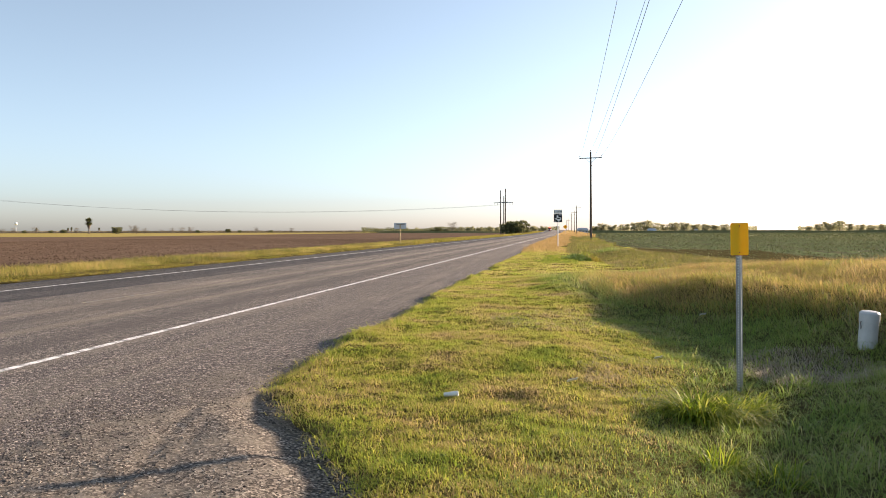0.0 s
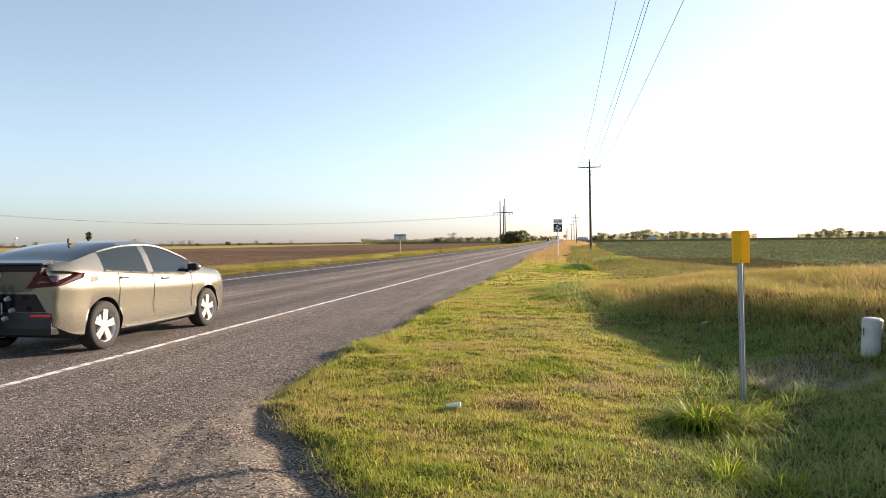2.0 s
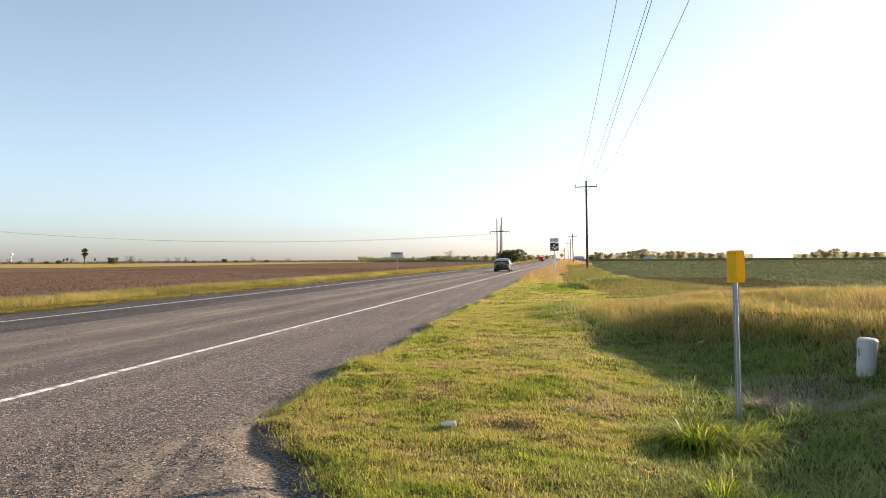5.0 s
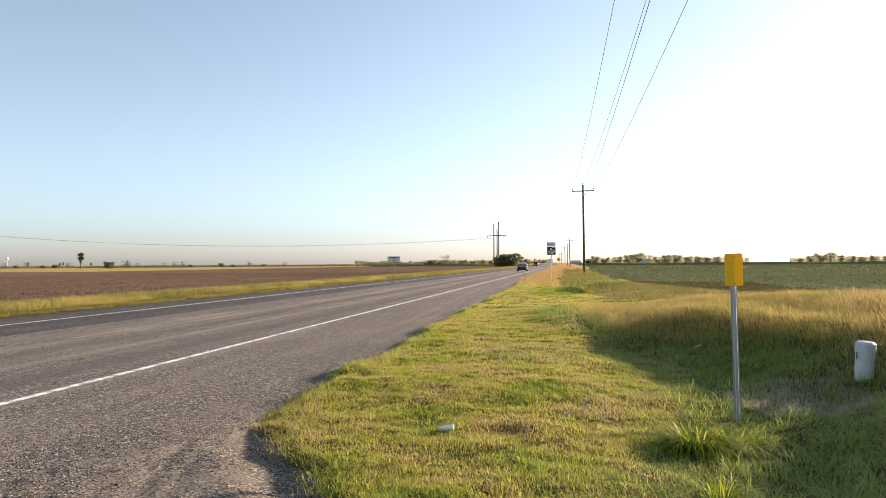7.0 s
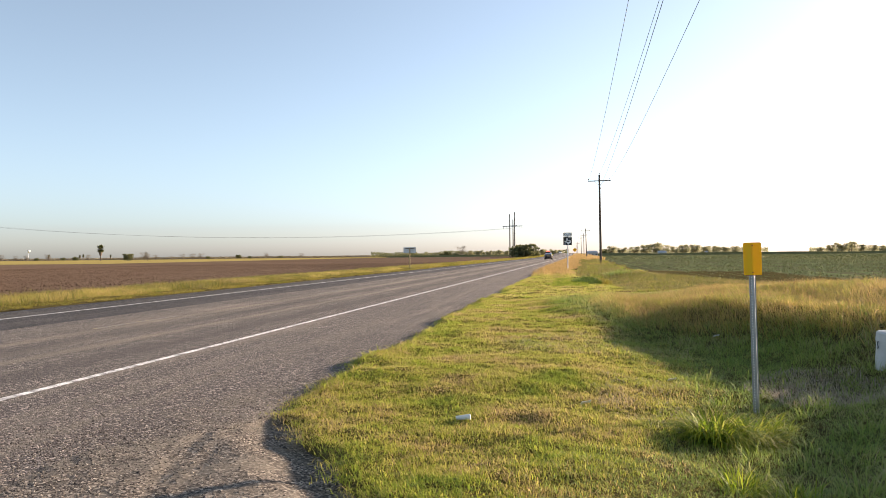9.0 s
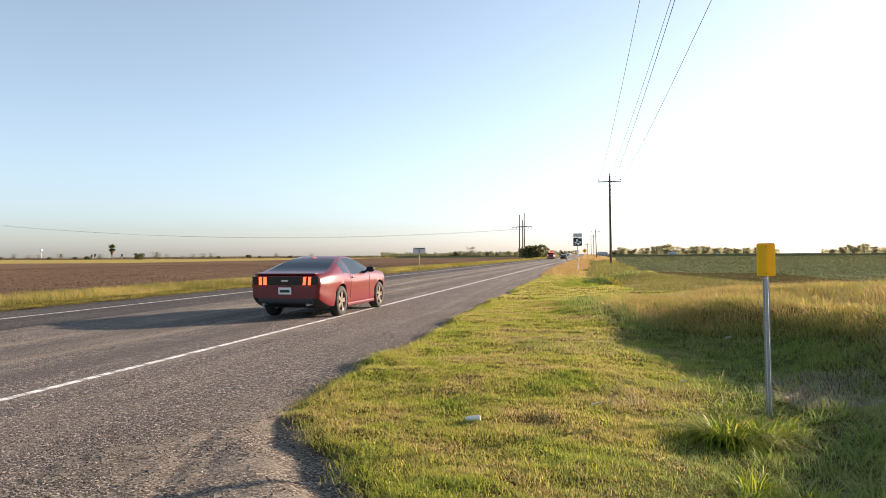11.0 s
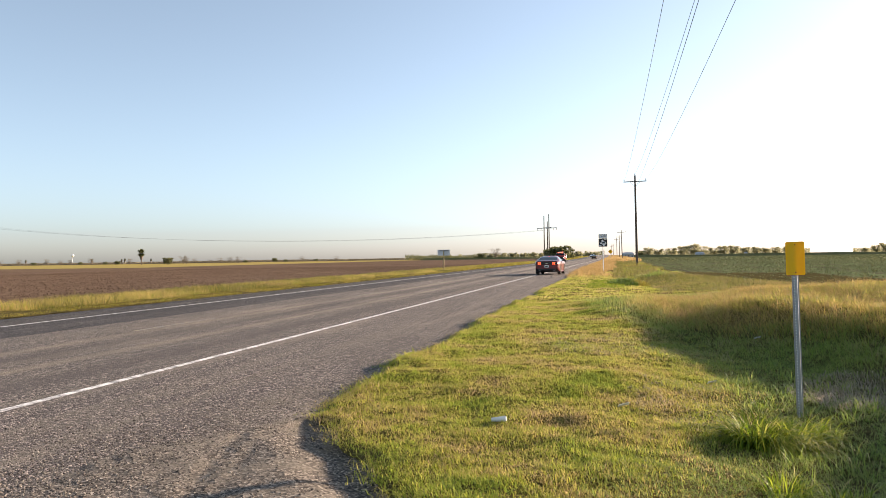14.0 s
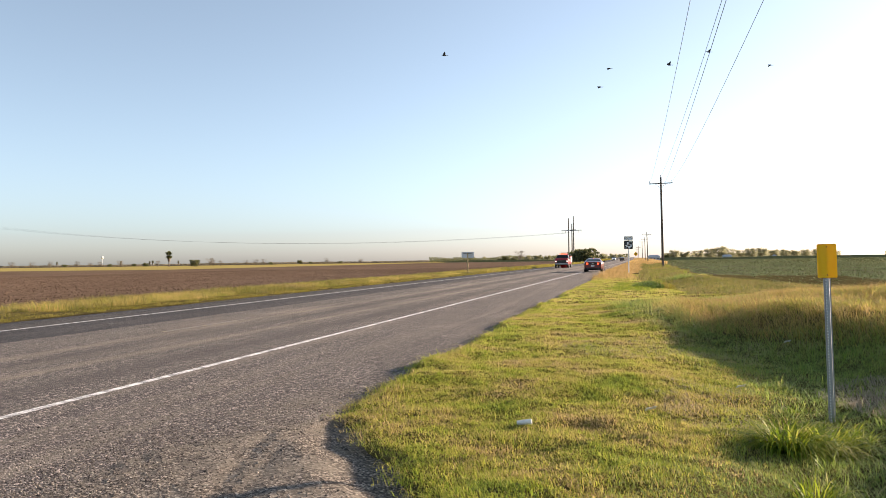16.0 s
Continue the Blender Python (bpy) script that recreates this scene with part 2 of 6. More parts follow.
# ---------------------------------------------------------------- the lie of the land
# from y = 8.2 nearer the bank is unseen, heightened to shade the ditch
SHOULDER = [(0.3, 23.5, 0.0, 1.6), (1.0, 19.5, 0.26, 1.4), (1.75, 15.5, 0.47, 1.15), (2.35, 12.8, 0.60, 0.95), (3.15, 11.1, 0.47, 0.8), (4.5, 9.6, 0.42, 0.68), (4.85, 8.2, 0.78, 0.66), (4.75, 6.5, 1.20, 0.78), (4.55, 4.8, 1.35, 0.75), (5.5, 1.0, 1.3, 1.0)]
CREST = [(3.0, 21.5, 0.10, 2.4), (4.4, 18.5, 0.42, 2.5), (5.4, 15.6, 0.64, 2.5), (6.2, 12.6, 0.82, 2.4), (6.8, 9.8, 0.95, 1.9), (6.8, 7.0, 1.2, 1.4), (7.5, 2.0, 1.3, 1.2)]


def rise(line, x, y):
    best = np.zeros_like(x)
    for (x0, y0, h0, s0), (x1, y1, h1, s1) in zip(line, line[1:]):
        ex, ey = x1 - x0, y1 - y0
        u = np.clip(((x - x0) * ex + (y - y0) * ey) / (ex * ex + ey * ey), 0, 1)
        d2 = (x - x0 - u * ex) ** 2 + (y - y0 - u * ey) ** 2
        best = np.maximum(best, (h0 + u * (h1 - h0)) * np.exp(-d2 / (2 * (s0 + u * (s1 - s0)) ** 2)))
    return best


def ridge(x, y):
    """Height of the grassy bank beside the ditch, its unseen near end raised to cast shade."""
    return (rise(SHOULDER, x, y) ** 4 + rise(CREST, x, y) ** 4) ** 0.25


def lattice(x, y, seed):
    """Smooth random heights on a unit lattice, 0 to 1."""
    xi, yi = np.floor(x), np.floor(y)
    u, v = x - xi, y - yi
    u, v = u * u * (3 - 2 * u), v * v * (3 - 2 * v)

    def h(a, b):
        q = np.sin(a * 127.1 + b * 311.7 + seed * 74.7) * 43758.5453
        return q - np.floor(q)

    return (h(xi, yi) * (1 - u) + h(xi + 1, yi) * u) * (1 - v) + (h(xi, yi + 1) * (1 - u) + h(xi + 1, yi + 1) * u) * v


def wob(x, y, s, seed=0.0):
    """Uneven ground, about -1 to 1, with features about 1/s metres across."""
    x, y = np.asarray(x, float) * s, np.asarray(y, float) * s
    x, y = x * 0.82 - y * 0.57, x * 0.57 + y * 0.82
    xr, yr = x * 0.8 - y * 0.6, x * 0.6 + y * 0.8
    return (lattice(x, y, seed) + 0.55 * lattice(xr * 2.1, yr * 2.1, seed + 1) + 0.3 * lattice(x * 4.3, y * 4.3, seed + 2) - 0.925) / 0.65


def edge_x(y):
    """Where the paved shoulder ends and the grass begins."""
    return -2.72 - 0.25 * smooth(y, 18, 60) + 0.34 * (lattice(y * 0.9, 0 * y, 3.0) - 0.5) + 0.16 * (lattice(y * 3.1, 0 * y, 5.0) - 0.5)


def apron_x(y):
    """The edge of the grass against the bare gravel apron, nearer than 6 m."""
    return np.where(y < 6.0, edge_x(y) + (6.0 - y) * 0.72 + 0.06 * np.sin(y * 7), edge_x(y))


def land_z(x, y):
    """The ground on the side of the ditch."""
    lip = (0.030 + 0.065 * smooth(y, 6.0, 8.0)) * smooth(x - apron_x(y), -0.02, 0.18) - 0.020 * smooth(x - apron_x(y), 0.2, 1.4)
    ditch = -0.20 * np.exp(-((x - 1.5) / 1.1) ** 2) * (1 - 0.75 * np.exp(-((y - 27) / 5.0) ** 2))
    hollow = -0.20 * np.exp(-((x - 3.0) ** 2 + (y - 8.1) ** 2) / 0.55)
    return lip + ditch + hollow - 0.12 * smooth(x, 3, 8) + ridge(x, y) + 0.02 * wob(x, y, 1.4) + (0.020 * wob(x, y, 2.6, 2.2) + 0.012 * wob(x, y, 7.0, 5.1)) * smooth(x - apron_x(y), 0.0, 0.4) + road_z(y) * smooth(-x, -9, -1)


# one sheet to the horizon
far = [-4500, -2500, -1400, -800, -450, -250, -150, -90, -50, -30, -19]
tagged(sheet("ground", far + [-15, -3, 0, 3, 6, 12, 25, 50, 100, 200, 400, 800, 1600, 3000, 4500],
             [-600, -200, -60, -20, 0, 20, 60, 120, 220, 300, 400, 500, 640, 900, 1500, 2600, 4500],
             lambda x, y: -0.45 + road_z(y) * np.exp(-((x + 9) / 9) ** 2), M_FAR), "dry yellow pasture ground reaching the horizon", "ground", kind="structure")



def lap_x(y):
    """Where the bare dirt of the apron begins to lap over the paving."""
    return -3.75 + 0.95 * smooth(y, 4.2, 6.4) + 0.35 * (lattice(y * 1.3, 0 * y, 9.0) - 0.5)


ROAD_YS = np.concatenate([np.arange(-240, -30, 15), np.arange(-30, -15, 1.5), np.arange(-15, 9, 0.25), np.arange(9, 60, 1.5), np.arange(60, 240, 6), np.arange(240, 760, 20)])
road = sheet("road", np.linspace(-11.0, -1.9, 71), ROAD_YS, lambda x, y: -0.09 * smooth(x, -2.75, -2.4) - 0.25 * smooth(x - lap_x(y), 0.35, 0.75) * (y < 6.2) + road_z(y), M_ROAD, road_dx)
tagged(road, "grey worn chip-seal country road with paved shoulder", "road", kind="structure")
lane = sheet("road_dark_lane", np.linspace(-14.85, -11.0, 11), ROAD_YS, lambda x, y: 0.0 * x + road_z(y) - 0.001, M_ROAD_DARK, road_dx)
tagged(lane, "darker asphalt lane of the country road", "road", kind="structure")


def stripe(name, x0, w, spans, material, label):
    vs, fs = [], []
    for a, b in spans:
        ys = np.arange(a, b + 1e-6, min(6.0, b - a))
        for y0, y1 in zip(ys, ys[1:]):
            k = len(vs)
            for yy, s in ((y0, -1), (y0, 1), (y1, 1), (y1, -1)):
                vs.append((x0 + s * w / 2 + float(road_dx(yy)), yy, float(road_z(yy)) + 0.005))
            fs.append((k, k + 1, k + 2, k + 3))
    return tagged(raw_object(name, vs, fs, material), label, "road marking", kind="structure")


stripe("edge_line_near", -5.62, 0.11, [(-238, 722)], M_WHITE_LINE, "worn white painted road edge line")
stripe("edge_line_far", -13.05, 0.11, [(-238, 722)], M_WHITE_LINE, "worn white painted road edge line")
stripe("centre_line", -9.35, 0.10, [(a, a + 3.05) for a in np.arange(-24.0, 400, 12.2)], M_YELLOW_LINE, "faded broken yellow centre line")

# fields
def far_edge(x):
    return np.where(x < -120, 168.0, 430.0) + 0 * x


def mapped_sheet(name, xs, vs, y0f, y1f, zf, material):
    X, V = np.meshgrid(np.asarray(xs, float), np.asarray(vs, float))
    Y = y0f(X) + V * (y1f(X) - y0f(X))
    v = np.stack([X, Y, zf(X, Y)], -1).reshape(-1, 3)
    nx, ny = len(xs), len(vs)
    i = (np.arange(ny - 1)[:, None] * nx + np.arange(nx - 1)[None]).ravel()
    return raw_object(name, v, np.stack([i, i + 1, i + nx + 1, i + nx], 1), material, shade=True)


field_xs = np.concatenate([[-900, -600, -400, -300, -220, -160, -121, -119, -100, -80], np.arange(-64, -18.4, 0.6)])
tagged(mapped_sheet("field_left", field_xs, np.linspace(0, 1, 140) ** 1.6, lambda x: -60 + 0 * x, far_edge,
                    lambda x, y: -0.12 + 0.05 * wob(x, y, 2.2) * smooth(x, -70, -60) + 0.03 * np.sin(x * 5.2), M_FIELD),
       "brown freshly ploughed field with clods", "field", kind="structure")
tagged(mapped_sheet("field_right", np.concatenate([np.arange(3.4, 40, 0.25), [41, 45, 60, 90, 150, 300, 700]]), np.linspace(0, 1, 90) ** 1.5,
                    lambda x: np.where(x < 9, 52 - (x - 3.4) * 3.2, 34.0) + 0 * x, lambda x: 385 + 0 * x,
                    lambda x, y: -0.14 + 0.07 * np.sin(x * 2 * np.pi) * (x < 41), M_CROP),
       "dark earth field with rows of young green crop", "field", kind="structure")

verge_ys = np.concatenate([np.arange(-14, 2.4, 0.3), np.arange(2.4, 14, 0.08), np.arange(14, 34, 0.2), np.arange(34, 80, 1.0), np.arange(80, 420, 10)])
verge_s = np.concatenate([[0, 0.04, 0.1], np.arange(0.18, 6, 0.08), np.arange(6, 16, 0.25)])
S, VY = np.meshgrid(verge_s, verge_ys)
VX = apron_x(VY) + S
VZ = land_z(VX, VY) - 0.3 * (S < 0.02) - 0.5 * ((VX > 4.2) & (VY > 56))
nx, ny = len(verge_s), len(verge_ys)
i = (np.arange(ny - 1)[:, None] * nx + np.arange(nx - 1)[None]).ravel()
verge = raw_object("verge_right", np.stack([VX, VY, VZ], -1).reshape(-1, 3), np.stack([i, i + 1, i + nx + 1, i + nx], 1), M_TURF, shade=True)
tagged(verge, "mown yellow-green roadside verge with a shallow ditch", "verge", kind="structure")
tagged(sheet("verge_left", np.arange(-19.0, -14.6, 0.3), np.concatenate([np.arange(-20, 80, 0.8), np.arange(80, 440, 10)]),
             lambda x, y: 0.01 + 0.06 * smooth(x, -14.7, -15.4) + 0.03 * wob(x, y, 1.1) + road_z(y), M_TURF),
       "grassy verge between road and ploughed field", "verge", kind="structure")
def apron_z(x, y):
    """Bare dirt that laps unevenly over the edge of the paving and sinks towards the grass."""
    run = x + 2.60 + 0.29 * (y - 4.1)
    ruts = np.exp(-(run / 0.075) ** 2) + 0.8 * np.exp(-((run - 0.19) / 0.06) ** 2)
    tread = np.sin(y * 46 + 3 * np.sin(x * 9)) * np.exp(-((run - 0.095) / 0.11) ** 2)
    lap = 0.014 * smooth(x - lap_x(y), 0.0, 0.4) - 0.030 * (1 - smooth(x - lap_x(y), -0.1, 0.2))
    sink = -0.085 * (1 - smooth(apron_x(y) - x, 0.10, 0.70))
    return lap + sink + 0.008 * wob(x, y, 2.2) + 0.007 * wob(x, y, 8.0, 4.0) - 0.013 * ruts + 0.004 * tread


tagged(sheet("gravel_apron", np.concatenate([np.arange(-4.4, 2.5, 0.04), np.arange(2.5, 14, 0.25)]), np.concatenate([np.arange(-14, 1.5, 0.12), np.arange(1.5, 6.5, 0.04)]), lambda x, y: apron_z(x, y) - 0.5 * smooth(x - apron_x(y), 0.05, 0.4), M_DIRT),
       "bare pale dirt and gravel apron beside the road", "ground", kind="structure")


# low canal banks closing both fields
def bank(name, x0, x1, y, h, w, material, label):
    xs = np.linspace(x0, x1, 120)
    prof = np.array([(-1, 0), (-0.6, 0.55), (-0.25, 1), (0.25, 1), (0.6, 0.55), (1, 0)])
    v = [(x, y + p * w, -0.3 + q * (h + 0.3) * (1 + 0.18 * math.sin(x * 0.11) * math.sin(x * 0.037))) for x in xs for p, q in prof]
    n = len(prof)
    f = [(a * n + b, a * n + b + 1, (a + 1) * n + b + 1, (a + 1) * n + b) for a in range(len(xs) - 1) for b in range(n - 1)]
    return tagged(raw_object(name, v, f, material, shade=True), label, "bank", kind="structure")


M_BANK = soil("weedy_bank", [(0.3, (0.10, 0.10, 0.045)), (0.5, (0.15, 0.145, 0.065)), (0.7, (0.22, 0.19, 0.10))], 0.8, 0.6, 0.1)
bank("bank_left", -118, -24, 436, 0.9, 3.0, M_BANK, "low dark weedy canal bank behind the ploughed field")
bank("bank_right", 6, 700, 390, 1.1, 3.0, M_BANK, "low green canal bank behind the crop field")

# ---------------------------------------------------------------- grass
rng = np.random.default_rng(7)


def blades(name, px, py, pz, h, w, bend, material, label, lean=(-0.12, 0.05)):
    """Grass blades: narrow tapering strips, bent over, one island each."""
    n = len(px)
    a = rng.uniform(0, 2 * np.pi, n)
    ca, sa = np.cos(a), np.sin(a)
    d = rng.uniform(0.2, 1.5, n) * bend
    lx, ly = -sa * d + lean[0] * bend, ca * d + lean[1] * bend
    hw = w * 0.5
    v = np.empty((n, 5, 3), np.float32)
    for k, s in ((0, -1), (1, 1)):
        v[:, k] = np.stack([px + s * hw * ca, py + s * hw * sa, pz], 1)
    for k, s in ((2, -0.8), (3, 0.8)):
        v[:, k] = np.stack([px + s * hw * ca + lx * h * 0.35, py + s * hw * sa + ly * h * 0.35, pz + h * 0.62], 1)
    v[:, 4] = np.stack([px + lx * h, py + ly * h, pz + h * np.maximum(0.35, 1.0 - 0.30 * d)], 1)
    b = (np.arange(n) * 5)[:, None]
    f = np.concatenate([b + np.array([[0, 1, 3]]), b + np.array([[0, 3, 2]]), b + np.array([[2, 3, 4]])], 0)
    ob = raw_object(name, v.reshape(-1, 3), f, material)
    return tagged(ob, label, "grass", kind="stuff")


def scatter(x0, x1, y0, y1, density, clump=0.0, cs=3.0):
    """Random points; clump thins them out between tufts."""
    n = int((x1 - x0) * (y1 - y0) * density)
    x, y = rng.uniform(x0, x1, n), rng.uniform(y0, y1, n)
    if clump:
        k = rng.uniform(-1, 1, n) < wob(x, y, cs, 1.3) * clump + (1 - clump) + wob(x, y, cs * 3.1, 4.0) * 0.4 * clump
        x, y = x[k], y[k]
    return x, y


G_MOWN = leafy("mown_grass", [(0.12, (0.19, 0.28, 0.035)), (0.36, (0.40, 0.46, 0.058)), (0.52, (0.56, 0.50, 0.11)), (0.70, (0.58, 0.43, 0.19)), (0.95, (0.63, 0.46, 0.29))], 0.58, 0.60, 0.55, 1.1)
G_LUSH = leafy("lush_grass", [(0.15, (0.19, 0.29, 0.06)), (0.42, (0.29, 0.39, 0.08)), (0.64, (0.40, 0.42, 0.12)), (0.85, (0.52, 0.44, 0.26))], 0.5, 0.5, 0.55, 0.8)
G_BANK = leafy("bank_grass", [(0.10, (0.176, 0.242, 0.040)), (0.34, (0.374, 0.374, 0.069)), (0.55, (0.594, 0.451, 0.138)), (0.85, (0.726, 0.506, 0.230))], 0.55, 0.6, 0.55, 0.6)
G_DRY = leafy("dry_tall_grass", [(0.10, (0.27, 0.20, 0.055)), (0.40, (0.44, 0.29, 0.11)), (0.75, (0.53, 0.345, 0.15)), (0.95, (0.58, 0.41, 0.20))], 0.4, 0.5)
G_GOLD = leafy("yellow_green_grass", [(0.10, (0.17, 0.18, 0.025)), (0.40, (0.32, 0.28, 0.04)), (0.70, (0.43, 0.33, 0.08)), (0.95, (0.48, 0.36, 0.16))], 0.55, 0.42, 0.55, 0.5)
G_DEAD = leafy("dead_grass", [(0.10, (0.29, 0.235, 0.165)), (0.5, (0.46, 0.38, 0.27)), (0.9, (0.60, 0.51, 0.37))], 0.3, 0.3)
G_WEED = leafy("roadside_weeds", [(0.10, (0.094, 0.125, 0.023)), (0.36, (0.187, 0.195, 0.039)), (0.6, (0.281, 0.226, 0.078)), (0.9, (0.359, 0.265, 0.125))], 0.6, 0.45, 0.55, 0.25)
G_BRIGHT = leafy("broad_green_grass", [(0.10, (0.08, 0.14, 0.012)), (0.45, (0.22, 0.31, 0.022)), (0.8, (0.40, 0.42, 0.05)), (1.0, (0.46, 0.38, 0.16))], 0.1, 0.55)
# weed green with the hollow's shade put into the colour
G_HOLLOW_SHADE = leafy("shade_toned_ditch_weeds", [(0.1, (0.09, 0.14, 0.035)), (0.6, (0.18, 0.28, 0.05)), (0.95, (0.32, 0.40, 0.08))], 0.2, 0.3)
G_CROP = leafy("crop_leaves", [(0.10, (0.14, 0.15, 0.06)), (0.6, (0.22, 0.225, 0.095)), (0.95, (0.30, 0.28, 0.13))], 0.3, 0.08, 1.0)


def verge_grass():
    def lay(name, box4, dens, h, w, bend, mat, label, keep, clump=0.0, cs=3.0, zf=land_z):
        x, y = scatter(*box4, dens, clump, cs)
        k = keep(x, y)
        x, y = x[k], y[k]
        n = len(x)
        hh = rng.uniform(h[0], h[1], n) * (1 + 0.25 * wob(x, y, 2.6, 2.0))
        blades(name, x, y, zf(x, y) - 0.01, hh, rng.uniform(w[0], w[1], n), bend, mat, label)

    on = lambda x, y: (x > apron_x(y) + 0.03 * np.sin(y * 23) + rng.normal(0.02, 0.09, len(x)))
    mown = lambda x, y: on(x, y) & (x < 1.0 - 0.38 * np.maximum(0, 6 - y) + 0.3 * np.sin(y * 0.9) + rng.normal(0, 0.3, len(x))) & (ridge(x, y) < 0.16)
    lay("mown_grass_near", (-3.2, 1.5, 2.6, 9.5), 11000, (0.016, 0.056), (0.0026, 0.0056), 1.35, G_MOWN, "short mown yellow-green grass on the verge", mown, 0.45, 3.4)
    lay("mown_grass_middle", (-3.6, 1.6, 9.5, 20), 3800, (0.020, 0.065), (0.004, 0.008), 1.4, G_MOWN, "short mown yellow-green grass on the verge", mown, 0.4, 3.6)
    lay("mown_grass_far", (-4.2, 4.5, 20, 58), 480, (0.022, 0.075), (0.008, 0.016), 1.3, G_MOWN, "short mown yellow-green grass on the verge", lambda x, y: on(x, y) & (ridge(x, y) < 0.30), 0.3, 1.5)
    fringe = lambda x, y: (x > apron_x(y) - 0.02 + rng.normal(0, 0.05, len(x))) & (x < apron_x(y) + 0.28 + 0.12 * np.sin(y * 2.1))
    lay("edge_grass", (-4.0, -0.3, 6.8, 40), 900, (0.05, 0.12), (0.004, 0.009), 1.5, G_MOWN, "longer yellow-green grass fringing the shoulder", fringe, 0.5, 2.5)
    lay("edge_grass_near", (-3.2, -0.3, 2.8, 6.8), 900, (0.02, 0.06), (0.0025, 0.005), 1.7, G_MOWN, "thin yellow-green grass creeping over the dirt", lambda x, y: (x > apron_x(y) - 0.07 * np.abs(rng.normal(0, 1, len(x)))) & (x < apron_x(y) + 0.25), 0.9, 3.0)
    bare = lambda x, y: ((x - 2.4) / 0.65) ** 2 + ((y - 8.1) / 0.7) ** 2 < 1 + 0.5 * wob(x, y, 2.0)
    lay("grass_behind", (-1, 9, -13, 2.5), 160, (0.05, 0.16), (0.012, 0.024), 1.1, G_MOWN, "short grass behind the viewpoint", lambda x, y: x > apron_x(y) + 0.1, 0.2, 2.0)
    low = lambda x, y: (x > 0.8 - 0.38 * np.maximum(0, 6 - y) + 0.3 * np.sin(y * 0.9 + 1) + rng.normal(0, 0.3, len(x))) & (ridge(x, y) < 0.22) & ~bare(x, y)
    lay("ditch_grass", (-0.7, 5.4, 2.4, 25), 3000, (0.02, 0.075), (0.0028, 0.006), 1.8, G_LUSH, "lush green grass in the shaded ditch", low, 0.4, 2.2)
    lay("ditch_weeds", (0.8, 6.5, 2.4, 13), 45, (0.06, 0.16), (0.003, 0.007), 1.6, G_LUSH, "long arching grass in the shaded ditch", lambda x, y: low(x, y) & (x > 1.3), 0.6, 1.6)
    high = lambda x, y: (ridge(x, y) > 0.26 + rng.normal(0, 0.05, len(x)))
    side = lambda x, y: (ridge(x, y) > 0.08 + rng.uniform(0, 0.1, len(x))) & (ridge(x, y) < 0.34)
    lay("bank_foot_grass", (-2.0, 9.0, 5, 19.5), 1000, (0.05, 0.16), (0.0035, 0.008), 1.35, G_LUSH, "green grass at the foot of the bank", side, 0.35, 1.3)
    dead = lambda x, y: ((x - 2.4) / 0.75) ** 2 + ((y - 8.1) / 0.8) ** 2 < 1 + 0.5 * wob(x, y, 2.0)
    lay("dead_grass_patch", (1.2, 3.8, 6.4, 9.6), 1900, (0.03, 0.12), (0.004, 0.008), 1.4, G_DEAD, "grey-brown dead grass beside the marker post", dead, 0.3, 2.0)
    straw = lambda x, y: (((x - 0.55) / 0.45) ** 2 + ((y - 7.2) / 1.1) ** 2 < 1 + 0.8 * wob(x, y, 2.2, 3.0)) | (((x + 0.3) / 0.9) ** 2 + ((y - 10.8) / 1.2) ** 2 < 0.8 + 0.8 * wob(x, y, 1.6, 6.0))
    lay("straw_patch", (-1.3, 1.4, 5.6, 12.4), 1500, (0.02, 0.06), (0.003, 0.006), 1.8, G_DEAD, "tan dead grass thatch in the verge", straw, 0.4, 2.0)
    lay("hollow_grass", (-1.2, 0.3, 29, 37), 420, (0.06, 0.16), (0.008, 0.018), 1.2, G_BRIGHT, "bright green grass round the hollow", lambda x, y: wob(x, y, 0.5, 2.0) > -0.5, 0.3, 1.0)
    lay("green_weed_patches", (0.6, 3.6, 38, 110), 120, (0.10, 0.28), (0.012, 0.03), 1.1, G_BRIGHT, "patches of bright green weeds below the power line", lambda x, y: wob(x, y, 0.28, 4.0) > 0.05, 0.5, 0.9)
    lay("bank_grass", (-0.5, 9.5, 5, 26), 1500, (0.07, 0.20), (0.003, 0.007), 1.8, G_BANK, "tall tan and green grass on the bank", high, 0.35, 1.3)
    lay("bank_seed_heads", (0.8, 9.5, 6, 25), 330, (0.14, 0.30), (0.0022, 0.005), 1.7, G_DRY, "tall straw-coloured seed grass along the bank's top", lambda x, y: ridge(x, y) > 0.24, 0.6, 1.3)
    lay("roadside_tall_grass", (-4.4, 0.4, 40, 175), 150, (0.18, 0.46), (0.008, 0.020), 0.9, G_DRY, "tall dry pinkish-tan grass beside the road", lambda x, y: on(x, y) & (x < -0.4 + 0.5 * np.sin(y * 0.2)) & (rng.uniform(0, 1, len(x)) < smooth(y, 37, 62) + 0.05) & (y > 38 + 9 * rng.uniform(0, 1, len(x))), 0.3, 0.8)
    lay("roadside_far_grass", (-5, 5, 150, 400), 9, (0.3, 0.7), (0.06, 0.14), 0.5, G_DRY, "dry grass along the distant roadside", lambda x, y: x > edge_x(y) + road_dx(y), 0.2, 0.3)
    lay("ditch_side_weeds", (-0.2, 5.0, 42, 150), 110, (0.10, 0.32), (0.015, 0.04), 0.9, G_WEED, "green and tan weeds below the power line", lambda x, y: (x > -0.3) & (x < 3.5 + 0.6 * np.sin(y * .3)), 0.5, 0.9)
